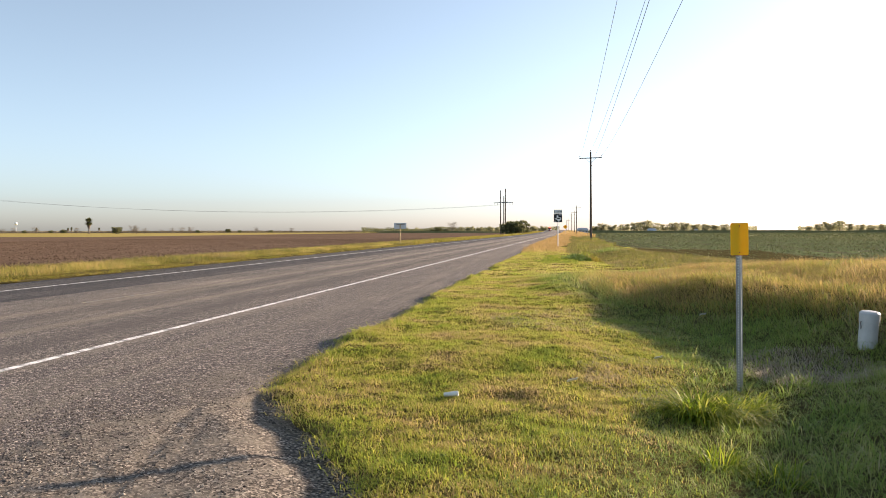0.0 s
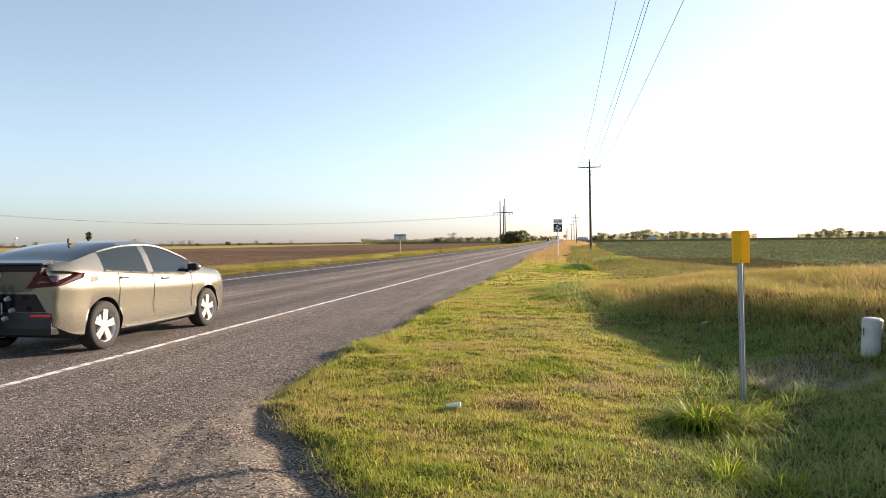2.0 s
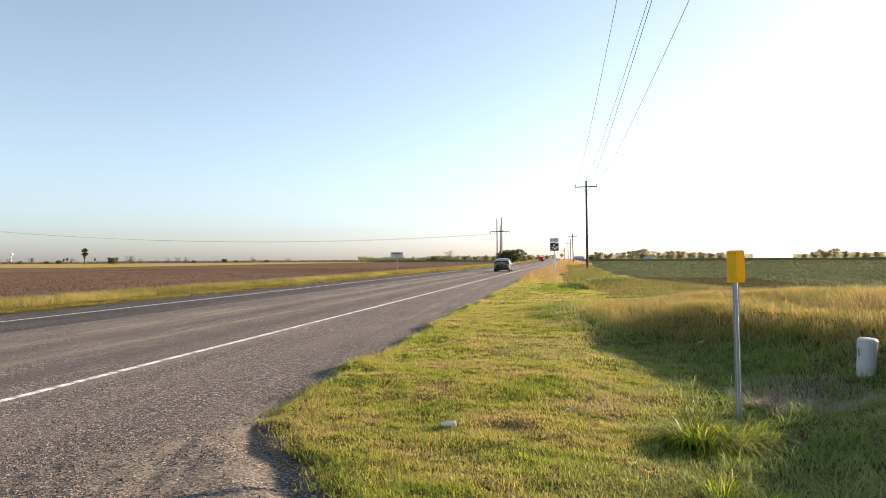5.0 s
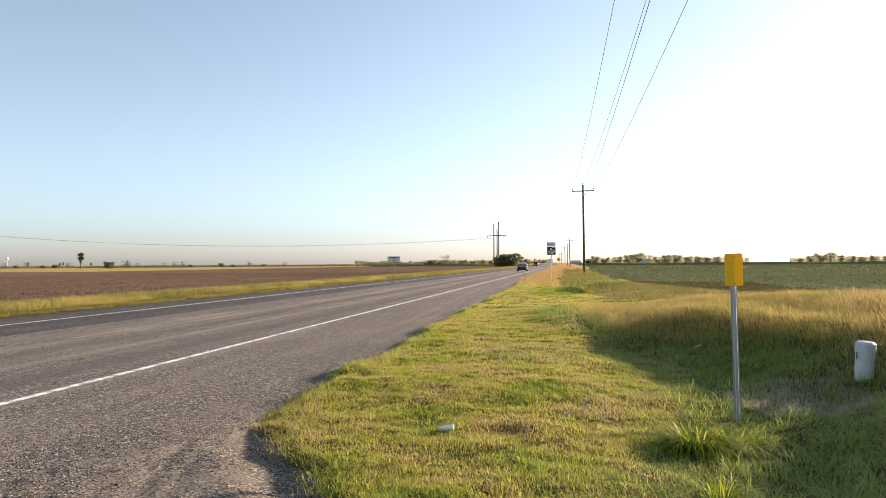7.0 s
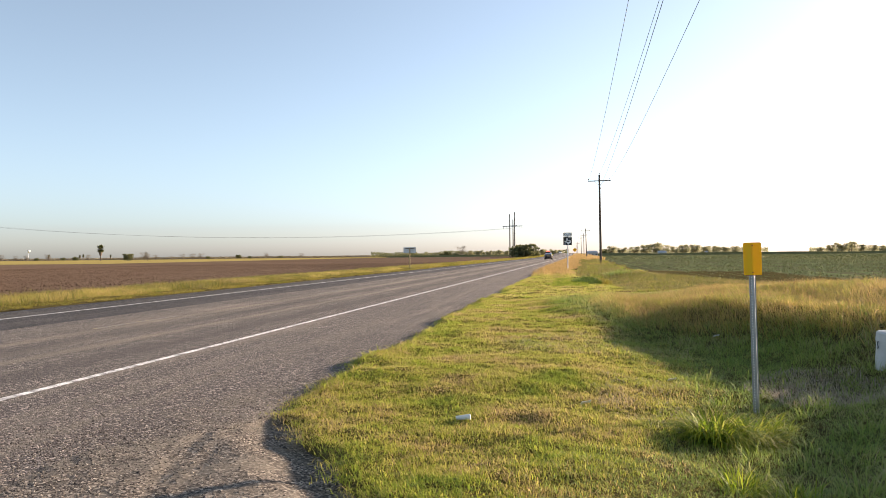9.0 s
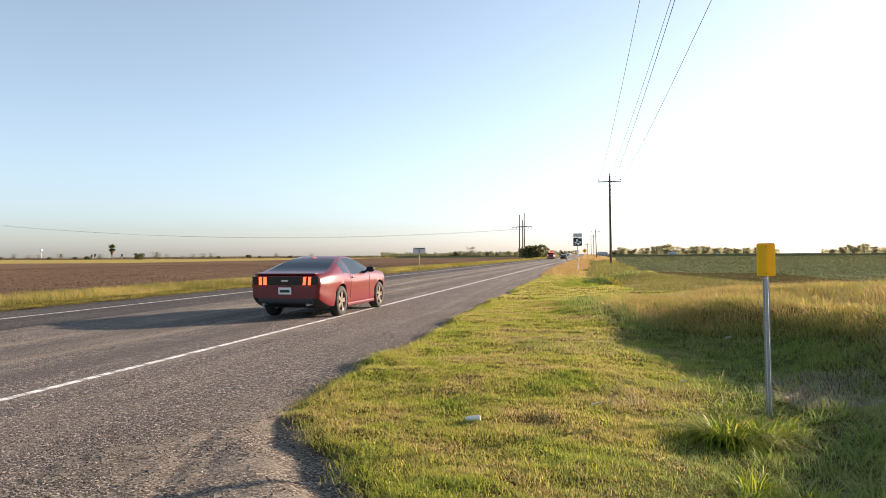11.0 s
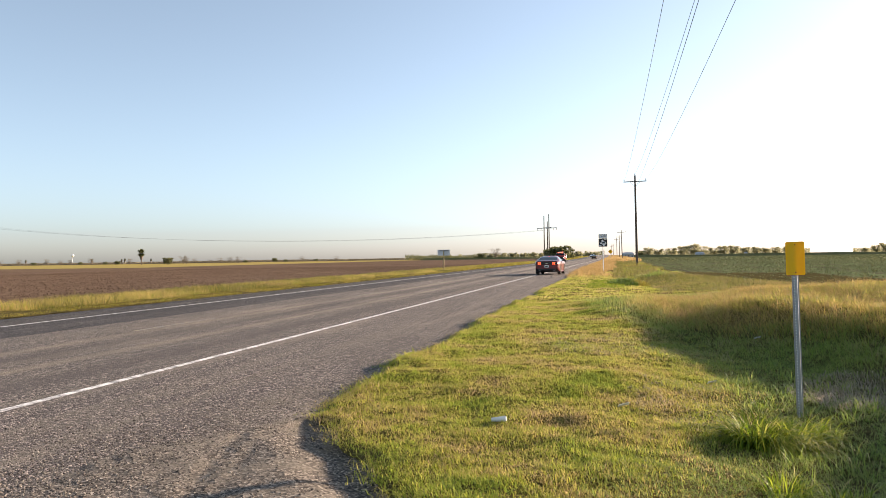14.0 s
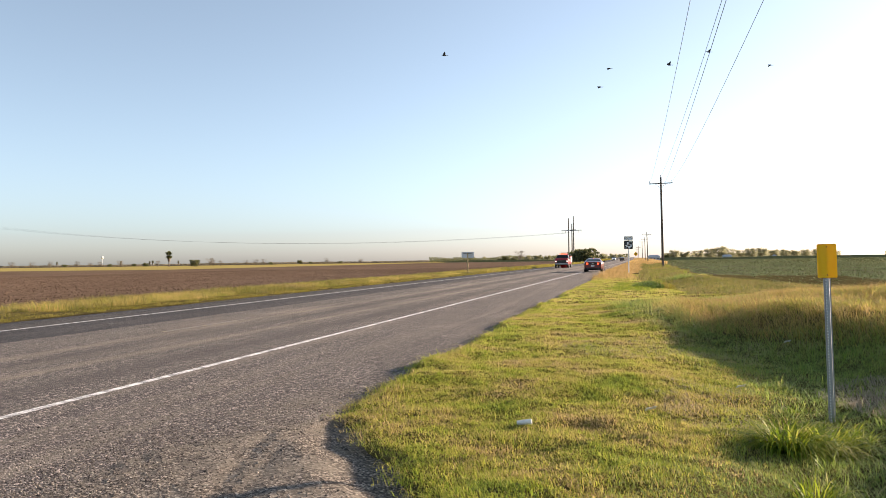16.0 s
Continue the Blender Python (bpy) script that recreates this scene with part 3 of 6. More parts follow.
    lay("field_edge_grass", (1.5, 9, 26, 52), 220, (0.06, 0.22), (0.010, 0.022), 1.2, G_WEED, "rough grass along the edge of the crop field", lambda x, y: (ridge(x, y) < 0.2) & (y < 50 - (x - 3.4) * 3.0), 0.8, 1.1)
    flat = lambda x, y: 0.03 + 0 * x + road_z(y)
    lay("left_verge_low_grass", (-18.8, -14.8, 6, 70), 650, (0.04, 0.13), (0.006, 0.012), 1.4, G_GOLD, "bright yellow-green grass along the road's edge", lambda x, y: x < -14.85 + 0.15 * np.sin(y * 1.3) + 0.1 * np.sin(y * 4.1), 0.3, 1.1, flat)
    lay("left_verge_tall_grass", (-19.2, -15.6, 6, 90), 420, (0.10, 0.34), (0.005, 0.010), 1.4, G_BANK, "tall green and tan grass beside the ploughed field", lambda x, y: x < -16.0 + 0.7 * np.sin(y * 0.35) + 0.4 * np.sin(y * 1.1), 0.8, 0.9, flat)
    lay("left_verge_weeds", (-19.0, -15.4, 6, 110), 130, (0.14, 0.42), (0.008, 0.018), 1.3, G_WEED, "clumps of green weeds beside the ploughed field", lambda x, y: wob(x, y, 0.55, 6.0) > 0.1, 0.4, 0.8, flat)
    lay("left_verge_far_grass", (-19.5, -14.9, 70, 420), 18, (0.12, 0.36), (0.06, 0.12), 1.0, G_GOLD, "yellow-green grass along the distant road", lambda x, y: x < 1e3, 0.3, 0.3, flat)


def arching(name, px, py, pz, azim, length, width, steep, curl, mat, label, category="grass", kind="stuff"):
    """Broad leaves that rise and arch over, six segments each."""
    n, seg = len(px), 6
    ca, sa = np.cos(azim), np.sin(azim)
    x, y, z, th = px.copy(), py.copy(), pz.copy(), steep.copy()
    v = np.empty((n, 2 * (seg + 1), 3), np.float32)
    for j in range(seg + 1):
        hw = 0.5 * width * (1 - (j / seg) ** 2.2 * 0.93) * (0.55 + 0.45 * min(1, j / 2))
        v[:, 2 * j] = np.stack([x - sa * hw, y + ca * hw, z], 1)
        v[:, 2 * j + 1] = np.stack([x + sa * hw, y - ca * hw, z], 1)
        d = length / seg
        x, y, z = x + d * np.cos(th) * ca, y + d * np.cos(th) * sa, z + d * np.sin(th)
        th = th - curl / seg * (0.4 + 1.2 * j / seg)
    q = np.array([(2 * j, 2 * j + 1, 2 * j + 3, 2 * j + 2) for j in range(seg)])
    f = ((np.arange(n) * 2 * (seg + 1))[:, None, None] + q[None]).reshape(-1, 4)
    return tagged(raw_object(name, v.reshape(-1, 3), f, mat), label, category, kind=kind)


def leafy_clump(x, y, n, length, spread, mat, label, width=(0.008, 0.015)):
    """One clump of broad arching grass."""
    a, r = rng.uniform(0, 2 * np.pi, n), spread * np.sqrt(rng.uniform(0, 1, n))
    px, py = x + r * np.cos(a), y + 0.7 * r * np.sin(a)
    ln = length * rng.uniform(0.45, 1.0, n) * (1.05 - 0.35 * (r / spread) ** 2)
    return arching("grass_tussock", px, py, land_z(px, py) - 0.02, a + rng.normal(0, 0.8, n), ln, rng.uniform(*width, n), np.radians(rng.uniform(50, 90, n) - 20 * (r / spread)), rng.uniform(1.6, 3.8, n), mat, label, kind="")


def tuft_field(name, box4, count, per, length, width, mat, label, keep):
    """Many small tufts scattered over rough ground."""
    x, y = rng.uniform(box4[0], box4[1], count), rng.uniform(box4[2], box4[3], count)
    k = keep(x, y)
    x, y = np.repeat(x[k], per), np.repeat(y[k], per)
    n = len(x)
    a, r = rng.uniform(0, 2 * np.pi, n), 0.09 * np.sqrt(rng.uniform(0, 1, n))
    x, y = x + r * np.cos(a), y + r * np.sin(a)
    return arching(name, x, y, land_z(x, y) - 0.01, a + rng.normal(0, 0.7, n), rng.uniform(*length, n), rng.uniform(*width, n), np.radians(rng.uniform(40, 85, n)), rng.uniform(1.5, 4.0, n), mat, label)


def tussock(x, y, n, h, spread, mat, label, bend=0.95, wide=(0.006, 0.013)):
    a, r = rng.uniform(0, 2 * np.pi, n), spread * np.sqrt(rng.uniform(0, 1, n))
    px, py = x + r * np.cos(a), y + r * np.sin(a)
    hh = h * rng.uniform(0.35, 1.0, n) * (1.1 - 0.5 * (r / spread) ** 2)
    ob = blades("grass_tussock", px, py, land_z(px, py) - 0.02, hh, rng.uniform(wide[0], wide[1], n), bend, mat, label, (-0.1, 0.0))
    return tagged(ob, label, "grass")


verge_grass()
for tx, ty, tn, tl, ts in ((1.04, 6.15, 800, 0.52, 0.21), (1.30, 6.28, 520, 0.50, 0.19), (1.56, 6.55, 220, 0.38, 0.16)):
    leafy_clump(tx, ty, tn, tl, ts, G_BRIGHT, "tussock of broad bright green arching grass")
for tx, ty, tn, tl, ts in ((0.98, 4.95, 150, 0.36, 0.18), (1.28, 4.72, 130, 0.34, 0.18), (1.75, 5.0, 110, 0.32, 0.2), (2.15, 5.35, 130, 0.36, 0.22), (2.55, 5.9, 150, 0.38, 0.24), (2.2, 6.35, 130, 0.34, 0.22), (2.75, 6.6, 150, 0.40, 0.25),
                           (3.0, 7.2, 150, 0.42, 0.25), (3.35, 7.6, 150, 0.42, 0.25), (2.0, 5.85, 90, 0.28, 0.2), (1.95, 7.0, 80, 0.28, 0.18), (2.7, 5.2, 110, 0.34, 0.22), (3.0, 8.2, 70, 0.30, 0.18), (3.6, 8.3, 110, 0.4, 0.22), (1.35, 7.5, 60, 0.25, 0.18), (2.9, 9.4, 110, 0.36, 0.3), (2.35, 9.7, 90, 0.32, 0.3)):
    leafy_clump(tx, ty, tn, tl, ts, G_LUSH if tx > 1.7 else G_BRIGHT, "low clump of arching green and dry grass", (0.005, 0.011))
tuft_field("ditch_tufts", (0.9, 4.2, 4.3, 11), 420, 16, (0.10, 0.26), (0.004, 0.008), G_LUSH, "tufts of arching grass in the shaded ditch", lambda x, y: (ridge(x, y) < 0.5) & (x > 1.0 + 0.3 * wob(x, y, 1.0, 8.0)) & (wob(x, y, 0.9, 3.3) > -0.5))
tuft_field("verge_tufts", (-2.5, 1.0, 3.4, 13), 420, 12, (0.04, 0.11), (0.003, 0.006), G_BRIGHT, "small greener tufts in the mown verge", lambda x, y: (x > apron_x(y) + 0.12) & (wob(x, y, 1.2, 5.7) > 0.0))
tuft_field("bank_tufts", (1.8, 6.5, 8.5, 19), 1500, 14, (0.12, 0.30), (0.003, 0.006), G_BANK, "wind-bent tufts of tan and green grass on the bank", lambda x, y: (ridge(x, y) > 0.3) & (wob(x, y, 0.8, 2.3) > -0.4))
# the weeds at 33.0 and 34.0 m carry the hollow's shade as colour
tussock(0.1, 33.0, 600, 0.35, 0.5, G_HOLLOW_SHADE, "green weeds at the edge of the hollow, darkened for its shade", 1.3, (0.012, 0.03))
tussock(0.75, 34.6, 900, 0.5, 0.7, G_GOLD, "dry rounded bush of weeds beside the hollow", 1.1, (0.01, 0.024))
tussock(0.4, 34.0, 900, 0.50, 0.55, G_HOLLOW_SHADE, "bushy green ditch weeds, darkened to stand for the shaded hollow", 1.2, (0.012, 0.03))
left = random.Random(11)
for j in range(26):
    tussock(-17.0 + left.uniform(-0.9, 0.8), 15 + 2.6 * j + left.uniform(-1, 1), 420, left.uniform(0.30, 0.58), left.uniform(0.4, 0.9), left.choice((G_WEED, G_GOLD, G_BANK)), "bushy clump of weeds beside the ploughed field", 1.15, (0.008, 0.018))
tussock(2.3, 47, 900, 0.55, 1.2, G_LUSH, "lush green weeds beside the field", 1.2, (0.012, 0.03))
tussock(2.2, 88, 500, 0.9, 1.6, G_GOLD, "green weeds round the foot of the pole")


def rocks(name, x, y, z, r, material, label, category):
    """Small angular lumps, eight faces each."""
    n = len(x)
    base = np.array([(1, 0, 0), (0, 1, 0), (-1, 0, 0), (0, -1, 0), (0, 0, 0.8), (0, 0, -0.8)], np.float32)
    v = base[None] * r[:, None, None] * rng.uniform(0.6, 1.3, (n, 6, 1))
    a = rng.uniform(0, 6.28, n)
    c, s = np.cos(a)[:, None], np.sin(a)[:, None]
    vx, vy = v[..., 0] * c - v[..., 1] * s, v[..., 0] * s + v[..., 1] * c
    v = np.stack([vx + x[:, None], vy + y[:, None], v[..., 2] + z[:, None]], -1)
    tri = np.array([(0, 1, 4), (1, 2, 4), (2, 3, 4), (3, 0, 4), (1, 0, 5), (2, 1, 5), (3, 2, 5), (0, 3, 5)])
    f = ((np.arange(n) * 6)[:, None, None] + tri[None]).reshape(-1, 3)
    return tagged(raw_object(name, v.reshape(-1, 3), f, material), label, category, kind="stuff")


def stone_material():
    m = Mat("roadside_gravel", 0.85, 0, 0.3)
    m.color(m.ramp(m.n("NewGeometry").outputs["Random Per Island"], [(0.0, (0.04, 0.035, 0.032)), (0.45, (0.12, 0.10, 0.085)), (0.8, (0.22, 0.185, 0.15)), (1.0, (0.46, 0.40, 0.33))]))
    return m.m


gx, gy = rng.uniform(-5.0, -0.6, 190000), 2.4 + 24 * rng.uniform(0, 1, 190000) ** 2.4
inside = apron_x(gy) - gx
loose = 0.75 * np.exp(-((gx - lap_x(gy) - 0.15) / 0.55) ** 2) * smooth(-gy, -7.5, -4.5) + 0.5 * np.exp(-inside / 0.40) * smooth(gy, 5.0, 7.0) * smooth(-gy, -26, -10) + 0.34 * smooth(-gy, -14, -4) * smooth(gx, -5.4, -4.2)
k = (inside > -0.03) & (rng.uniform(0, 1, len(gx)) < loose * (0.65 + 0.5 * wob(gx, gy, 1.9, 3.0)))
gx, gy = gx[k], gy[k]
gz = np.where(gy < 6.2, np.maximum(apron_z(gx, gy), np.where(gx - lap_x(gy) < 0.35, 0.0, -0.3)), -0.09 * smooth(gx, -2.75, -2.4))
rocks("gravel", gx, gy, gz, 0.0035 + 0.008 * rng.uniform(0, 1, len(gx)) ** 2 + 0.007 * (rng.uniform(0, 1, len(gx)) > 0.988), stone_material(), "loose gravel along the road's shoulder", "gravel")
cx, cy = -18.8 - 60 * rng.uniform(0, 1, 30000) ** 1.5, rng.uniform(8, 130, 30000)
rocks("clods", cx, cy, -0.10 + 0 * cx, rng.uniform(0.02, 0.085, len(cx)), M_FIELD, "clods of brown earth on the ploughed field", "soil")
ry = 30 + 140 * rng.uniform(0, 1, 42000) ** 1.3
rx = np.round(rng.uniform(3.6, 70, 42000)) + 0.25 + rng.normal(0, 0.09, 42000)
k = (ry > np.where(rx < 9, 53 - (rx - 3.4) * 3.2, 35.0)) & (wob(rx, ry, 0.21) > -0.55)
rx, ry = rx[k], ry[k]
blades("crop_rows", rx, ry, -0.12 + 0 * rx, rng.uniform(0.08, 0.2, len(rx)), rng.uniform(0.05, 0.11, len(rx)), 0.9, G_CROP, "rows of low young green crop plants")

ry = 165 + 215 * rng.uniform(0, 1, 16000)
rx = np.round(rng.uniform(5, 190, 16000)) + 0.25 + rng.normal(0, 0.12, 16000)
blades("crop_rows_far", rx, ry, -0.13 + 0 * rx, rng.uniform(0.12, 0.3, len(rx)), rng.uniform(0.25, 0.6, len(rx)), 0.9, G_CROP, "distant rows of low green crop plants")

# ---------------------------------------------------------------- roadside things
W_POLE = plain("weathered_pole_wood", (0.10, 0.075, 0.055), 0.9, 0, 0.35, 9.0, 0.5)
GALV = plain("galvanised_steel", (0.34, 0.36, 0.38), 0.42, 0.85, 0.18, 30.0)
STEEL_GREY = plain("dull_grey_steel", (0.30, 0.31, 0.32), 0.55, 0.6, 0.2, 20.0)
WHITE_PAINT = plain("white_sign_sheeting", (0.78, 0.78, 0.76), 0.45, 0, 0.05, 8.0)
BLACK_PAINT = plain("black_sign_sheeting", (0.015, 0.015, 0.016), 0.45, 0, 0.1, 8.0)
PORCELAIN = plain("brown_porcelain", (0.10, 0.06, 0.05), 0.25, 0, 0.1, 20.0)
WIRE = plain("aluminium_wire", (0.12, 0.12, 0.13), 0.6, 0.3, 0.1, 3.0)
PVC = plain("weathered_white_pvc", (0.50, 0.50, 0.49), 0.5, 0, 0.08, 9.0, 0.1)


def amber():
    m = Mat("amber_reflective_sheeting", 0.4, 0, 0.4)
    m.color(m.ramp(m.noise(14, 5.0), [(0.3, (0.98, 0.52, 0.001)), (0.7, (1.0, 0.57, 0.002))]))
    tr = m.n("BsdfTranslucent", Color=(0.95, 0.60, 0.01, 1))
    mx = m.n("MixShader", Fac=0.16)
    m.l(m.b.outputs[0], mx.inputs[1])
    m.l(tr.outputs[0], mx.inputs[2])
    m.l(mx.outputs[0], m.t.nodes["Material Output"].inputs["Surface"])
    return m.m


AMBER = amber()
RED_EDGE = plain("rusty_red_edge", (0.42, 0.08, 0.02), 0.6, 0, 0.3, 40.0)


def rounded_plate(w, h, t, r, n=6):
    """A flat plate in the xz plane with rounded corners, facing -y."""
    bm = bmesh.new()
    ring = []
    for cx, cz, a0 in ((w / 2 - r, h / 2 - r, 0), (-w / 2 + r, h / 2 - r, 90), (-w / 2 + r, -h / 2 + r, 180), (w / 2 - r, -h / 2 + r, 270)):
        for j in range(n + 1):
            a = radians(a0 + 90 * j / n)
            ring.append((cx + r * math.cos(a), cz + r * math.sin(a)))
    fr = [bm.verts.new((x, -t / 2, z)) for x, z in ring]
    bk = [bm.verts.new((x, t / 2, z)) for x, z in ring]
    bm.faces.new(fr)
    bm.faces.new(bk[::-1])
    for a in range(len(ring)):
        b = (a + 1) % len(ring)
        bm.faces.new((fr[b], fr[a], bk[a], bk[b]))
    bmesh.ops.recalc_face_normals(bm, faces=bm.faces)
    return bm


def shifted(bm, m):
    bmesh.ops.transform(bm, matrix=m, verts=bm.verts)
    return bm


def channel(length, w=0.058, d=0.034, t=0.005):
    """A flanged U-channel sign post, open to +y."""
    p = [(-w / 2, d), (-w / 2, d - t), (-w / 4 - t, d - t), (-w / 4 + t / 2, 0), (w / 4 - t / 2, 0), (w / 4 + t, d - t), (w / 2, d - t), (w / 2, d), (w / 4, d), (w / 4 - t, t), (-w / 4 + t, t), (-w / 4, d)]
    bm = bmesh.new()
    lo, hi = [bm.verts.new((x, y, 0)) for x, y in p], [bm.verts.new((x, y, length)) for x, y in p]
    for a in range(len(p)):
        b = (a + 1) % len(p)
        bm.faces.new((lo[a], lo[b], hi[b], hi[a]))
    bm.faces.new(hi)
    bm.faces.new(lo[::-1])
    bmesh.ops.recalc_face_normals(bm, faces=bm.faces)
    return bm


def object_marker():
    base = Vector((1.585, 7.16, float(land_z(np.array([1.585]), np.array([7.16]))[0]) - 0.25))
    ob = empty("object_marker", pose(*base, 0, -0.9, -4))
    tagged(ob, "amber rectangular object marker on a galvanised perforated post", "road sign")
    top = 1.47 - base.z
    part("post", shifted(channel(top - 0.01), pose(0, 0.004, 0)), GALV, ob, "galvanised U-channel post")
    # no holes are cut: white discs imitate the light coming through them
    holes = bmesh.new()
    for z in np.arange(0.2, top - 0.32, 0.0254):
        tube(holes, (-0.0135, -0.0010, z), (-0.0135, 0.0035, z), 0.0055, n=8)
    part("white_disc_row", holes, WHITE_PAINT, ob, "row of white discs standing for light through punched holes")
    zc = top - 0.155
    panel = part("panel", shifted(rounded_plate(0.158, 0.305, 0.003, 0.016), pose(0, -0.006, zc)), AMBER, ob, "amber reflective panel")
    for z in (-0.151, 0.151):
        part("rim", box_bm(0, -0.0062, zc + z, 0.128, 0.0042, 0.0035), RED_EDGE, panel, "thin rusty red edge")
    for z in (-0.125, 0.125):
        part("bolt", tube_bm((0, -0.012, zc + z), (0, -0.006, zc + z), 0.006, n=6), RED_EDGE, panel)


object_marker()


def text_mesh(body, size, depth=0.001):
    cu = bpy.data.curves.new("lettering", "FONT")
    cu.body, cu.size, cu.extrude, cu.align_x, cu.align_y = body, size, depth, "CENTER", "CENTER"
    tmp = bpy.data.objects.new("lettering", cu)
    me = bpy.data.meshes.new_from_object(tmp)
    bm = bmesh.new()
    bm.from_mesh(me)
    bpy.data.objects.remove(tmp)
    bpy.data.meshes.remove(me)
    return shifted(bm, pose(0, 0, 0, 90))


def route_sign():
    ob = empty("route_marker_sign", pose(-0.93, 54.7, -0.1, 0, 0, 0))
    tagged(ob, "state route marker with direction plate on a white post", "road sign")
    part("post", tube_bm((0, 0, -0.3), (0, 0, 3.0), 0.037, n=14), WHITE_PAINT, ob, "white steel post")
    plate = part("direction_plate", shifted(rounded_plate(0.62, 0.30, 0.004, 0.03), pose(0, -0.045, 2.88)), WHITE_PAINT, ob, "white direction plate with black lettering")
    part("lettering", shifted(text_mesh("SOUTH", 0.185), pose(0, -0.049, 2.88)), BLACK_PAINT, plate)
    rim = bmesh.new()
    for z in (-0.14, 0.14):
        box(rim, 0, -0.0485, 2.88 + z, 0.58, 0.002, 0.012)
    for x in (-0.30, 0.30):
        box(rim, x, -0.0485, 2.88, 0.012, 0.002, 0.25)
    part("border", rim, BLACK_PAINT, plate)
    panel = part("route_panel", shifted(rounded_plate(0.63, 0.61, 0.004, 0.03), pose(0, -0.045, 2.40)), BLACK_PAINT, ob, "black square route panel")
    state = [(-0.10, 0.20), (0.02, 0.20), (0.02, 0.09), (0.12, 0.06), (0.22, 0.05), (0.23, -0.06), (0.25, -0.10), (0.14, -0.17), (0.09, -0.24), (0.08, -0.27), (0.00, -0.24), (-0.04, -0.15), (-0.10, -0.10), (-0.14, -0.13), (-0.20, -0.07), (-0.25, 0.0), (-0.10, 0.0)]
    bm = bmesh.new()
    f = bm.faces.new([bm.verts.new((x, -0.0495, 2.40 + z)) for x, z in state])
    ext = bmesh.ops.extrude_face_region(bm, geom=[f])
    bmesh.ops.translate(bm, vec=(0, 0.002, 0), verts=[v for v in ext["geom"] if isinstance(v, bmesh.types.BMVert)])
    bmesh.ops.recalc_face_normals(bm, faces=bm.faces)
    part("state_outline", bm, WHITE_PAINT, panel, "white state outline")
    part("route_number", box_bm(0.04, -0.0512, 2.38, 0.22, 0.002, 0.10), BLACK_PAINT, panel, "black bar")
    for x, z, w in ((0.17, 0.24, 0.20), (-0.2, -0.22, 0.16)):
        part("caption", box_bm(x, -0.0485, 2.40 + z, w, 0.002, 0.04), WHITE_PAINT, panel, "white bar")
    for z in (2.2, 2.6, 2.88):
        part("clamp", box_bm(0, -0.02, z, 0.1, 0.05, 0.03, bevel=0.004), GALV, ob)


route_sign()


def curve_sign():
    ob = empty("curve_warning_sign", pose(-1.28, 178, 0))
    tagged(ob, "yellow diamond curve warning sign on a post", "road sign")
    part("post", tube_bm((0, 0, -0.3), (0, 0, 2.7), 0.035, n=10), GALV, ob)
    board = part("board", shifted(rounded_plate(0.76, 0.76, 0.004, 0.05), pose(0, -0.045, 2.2) @ pose(0, 0, 0, 0, 45, 0)), AMBER, ob, "yellow diamond board")
    ar = bmesh.new()
    for j in range(7):
        a = radians(180 - 13 * j)
        box(ar, 0.22 + 0.24 * math.cos(a) - 0.05, -0.05, 2.13 + 0.26 * math.sin(a), 0.07, 0.003, 0.09)
    box(ar, -0.07, -0.05, 2.02, 0.07, 0.003, 0.22)
    box(ar, 0.19, -0.05, 2.36, 0.14, 0.003, 0.09)
    part("arrow", ar, BLACK_PAINT, board, "black curved arrow")


curve_sign()


def guide_sign_back():
    ob = empty("guide_sign", pose(-15.8, 66.3, 0.0))
    tagged(ob, "pale grey back of a guide sign on one post", "road sign")
    part("panel", shifted(rounded_plate(1.2, 0.54, 0.005, 0.03), pose(0, 0.05, 1.83)), plain("bare_aluminium", (0.52, 0.53, 0.55), 0.45, 0.5, 0.08, 5.0), ob, "bare aluminium panel")
    part("post", box_bm(0, 0, 0.85, 0.09, 0.07, 2.3, bevel=0.01), plain("yellowed_wood_post", (0.36, 0.27, 0.14), 0.85, 0, 0.25, 9.0), ob, "weathered wooden post")
    part("brace", box_bm(0.02, 0.0, 2.0, 0.86, 0.05, 0.07, bevel=0.008), BLACK_PAINT, ob, "dark horizontal brace")


guide_sign_back()


def vent_pipe():
    z = float(land_z(np.array([3.24]), np.array([8.68]))[0])
    ob = empty("irrigation_pipe", pose(3.24, 8.68, z, 2, 3, 0))
    tagged(ob, "white capped irrigation stand pipe in the grass", "pipe")
    top = 0.50 - z
    part("riser", tube_bm((0, 0, -0.2), (0, 0, top - 0.07), 0.096, n=28), PVC, ob, shade=False)
    cap = tube_bm((0, 0, top - 0.11), (0, 0, top - 0.02), 0.104, n=28)
    tube(cap, (0, 0, top - 0.02), (0, 0, top), 0.104, 0.085, n=28)
    tube(cap, (0, 0, top), (0, 0, top + 0.008), 0.085, 0.04, n=28)
    part("cap", cap, PVC, ob, "domed white cap")
    chain = bmesh.new()
    for j in range(7):
        bmesh.ops.create_icosphere(chain, subdivisions=1, radius=0.007, matrix=Matrix.Translation((-0.100 - 0.004 * math.sin(j), -0.045, top - 0.115 - 0.012 * j)))
    part("chain", chain, BLACK_PAINT, ob, "short dark chain")


vent_pipe()


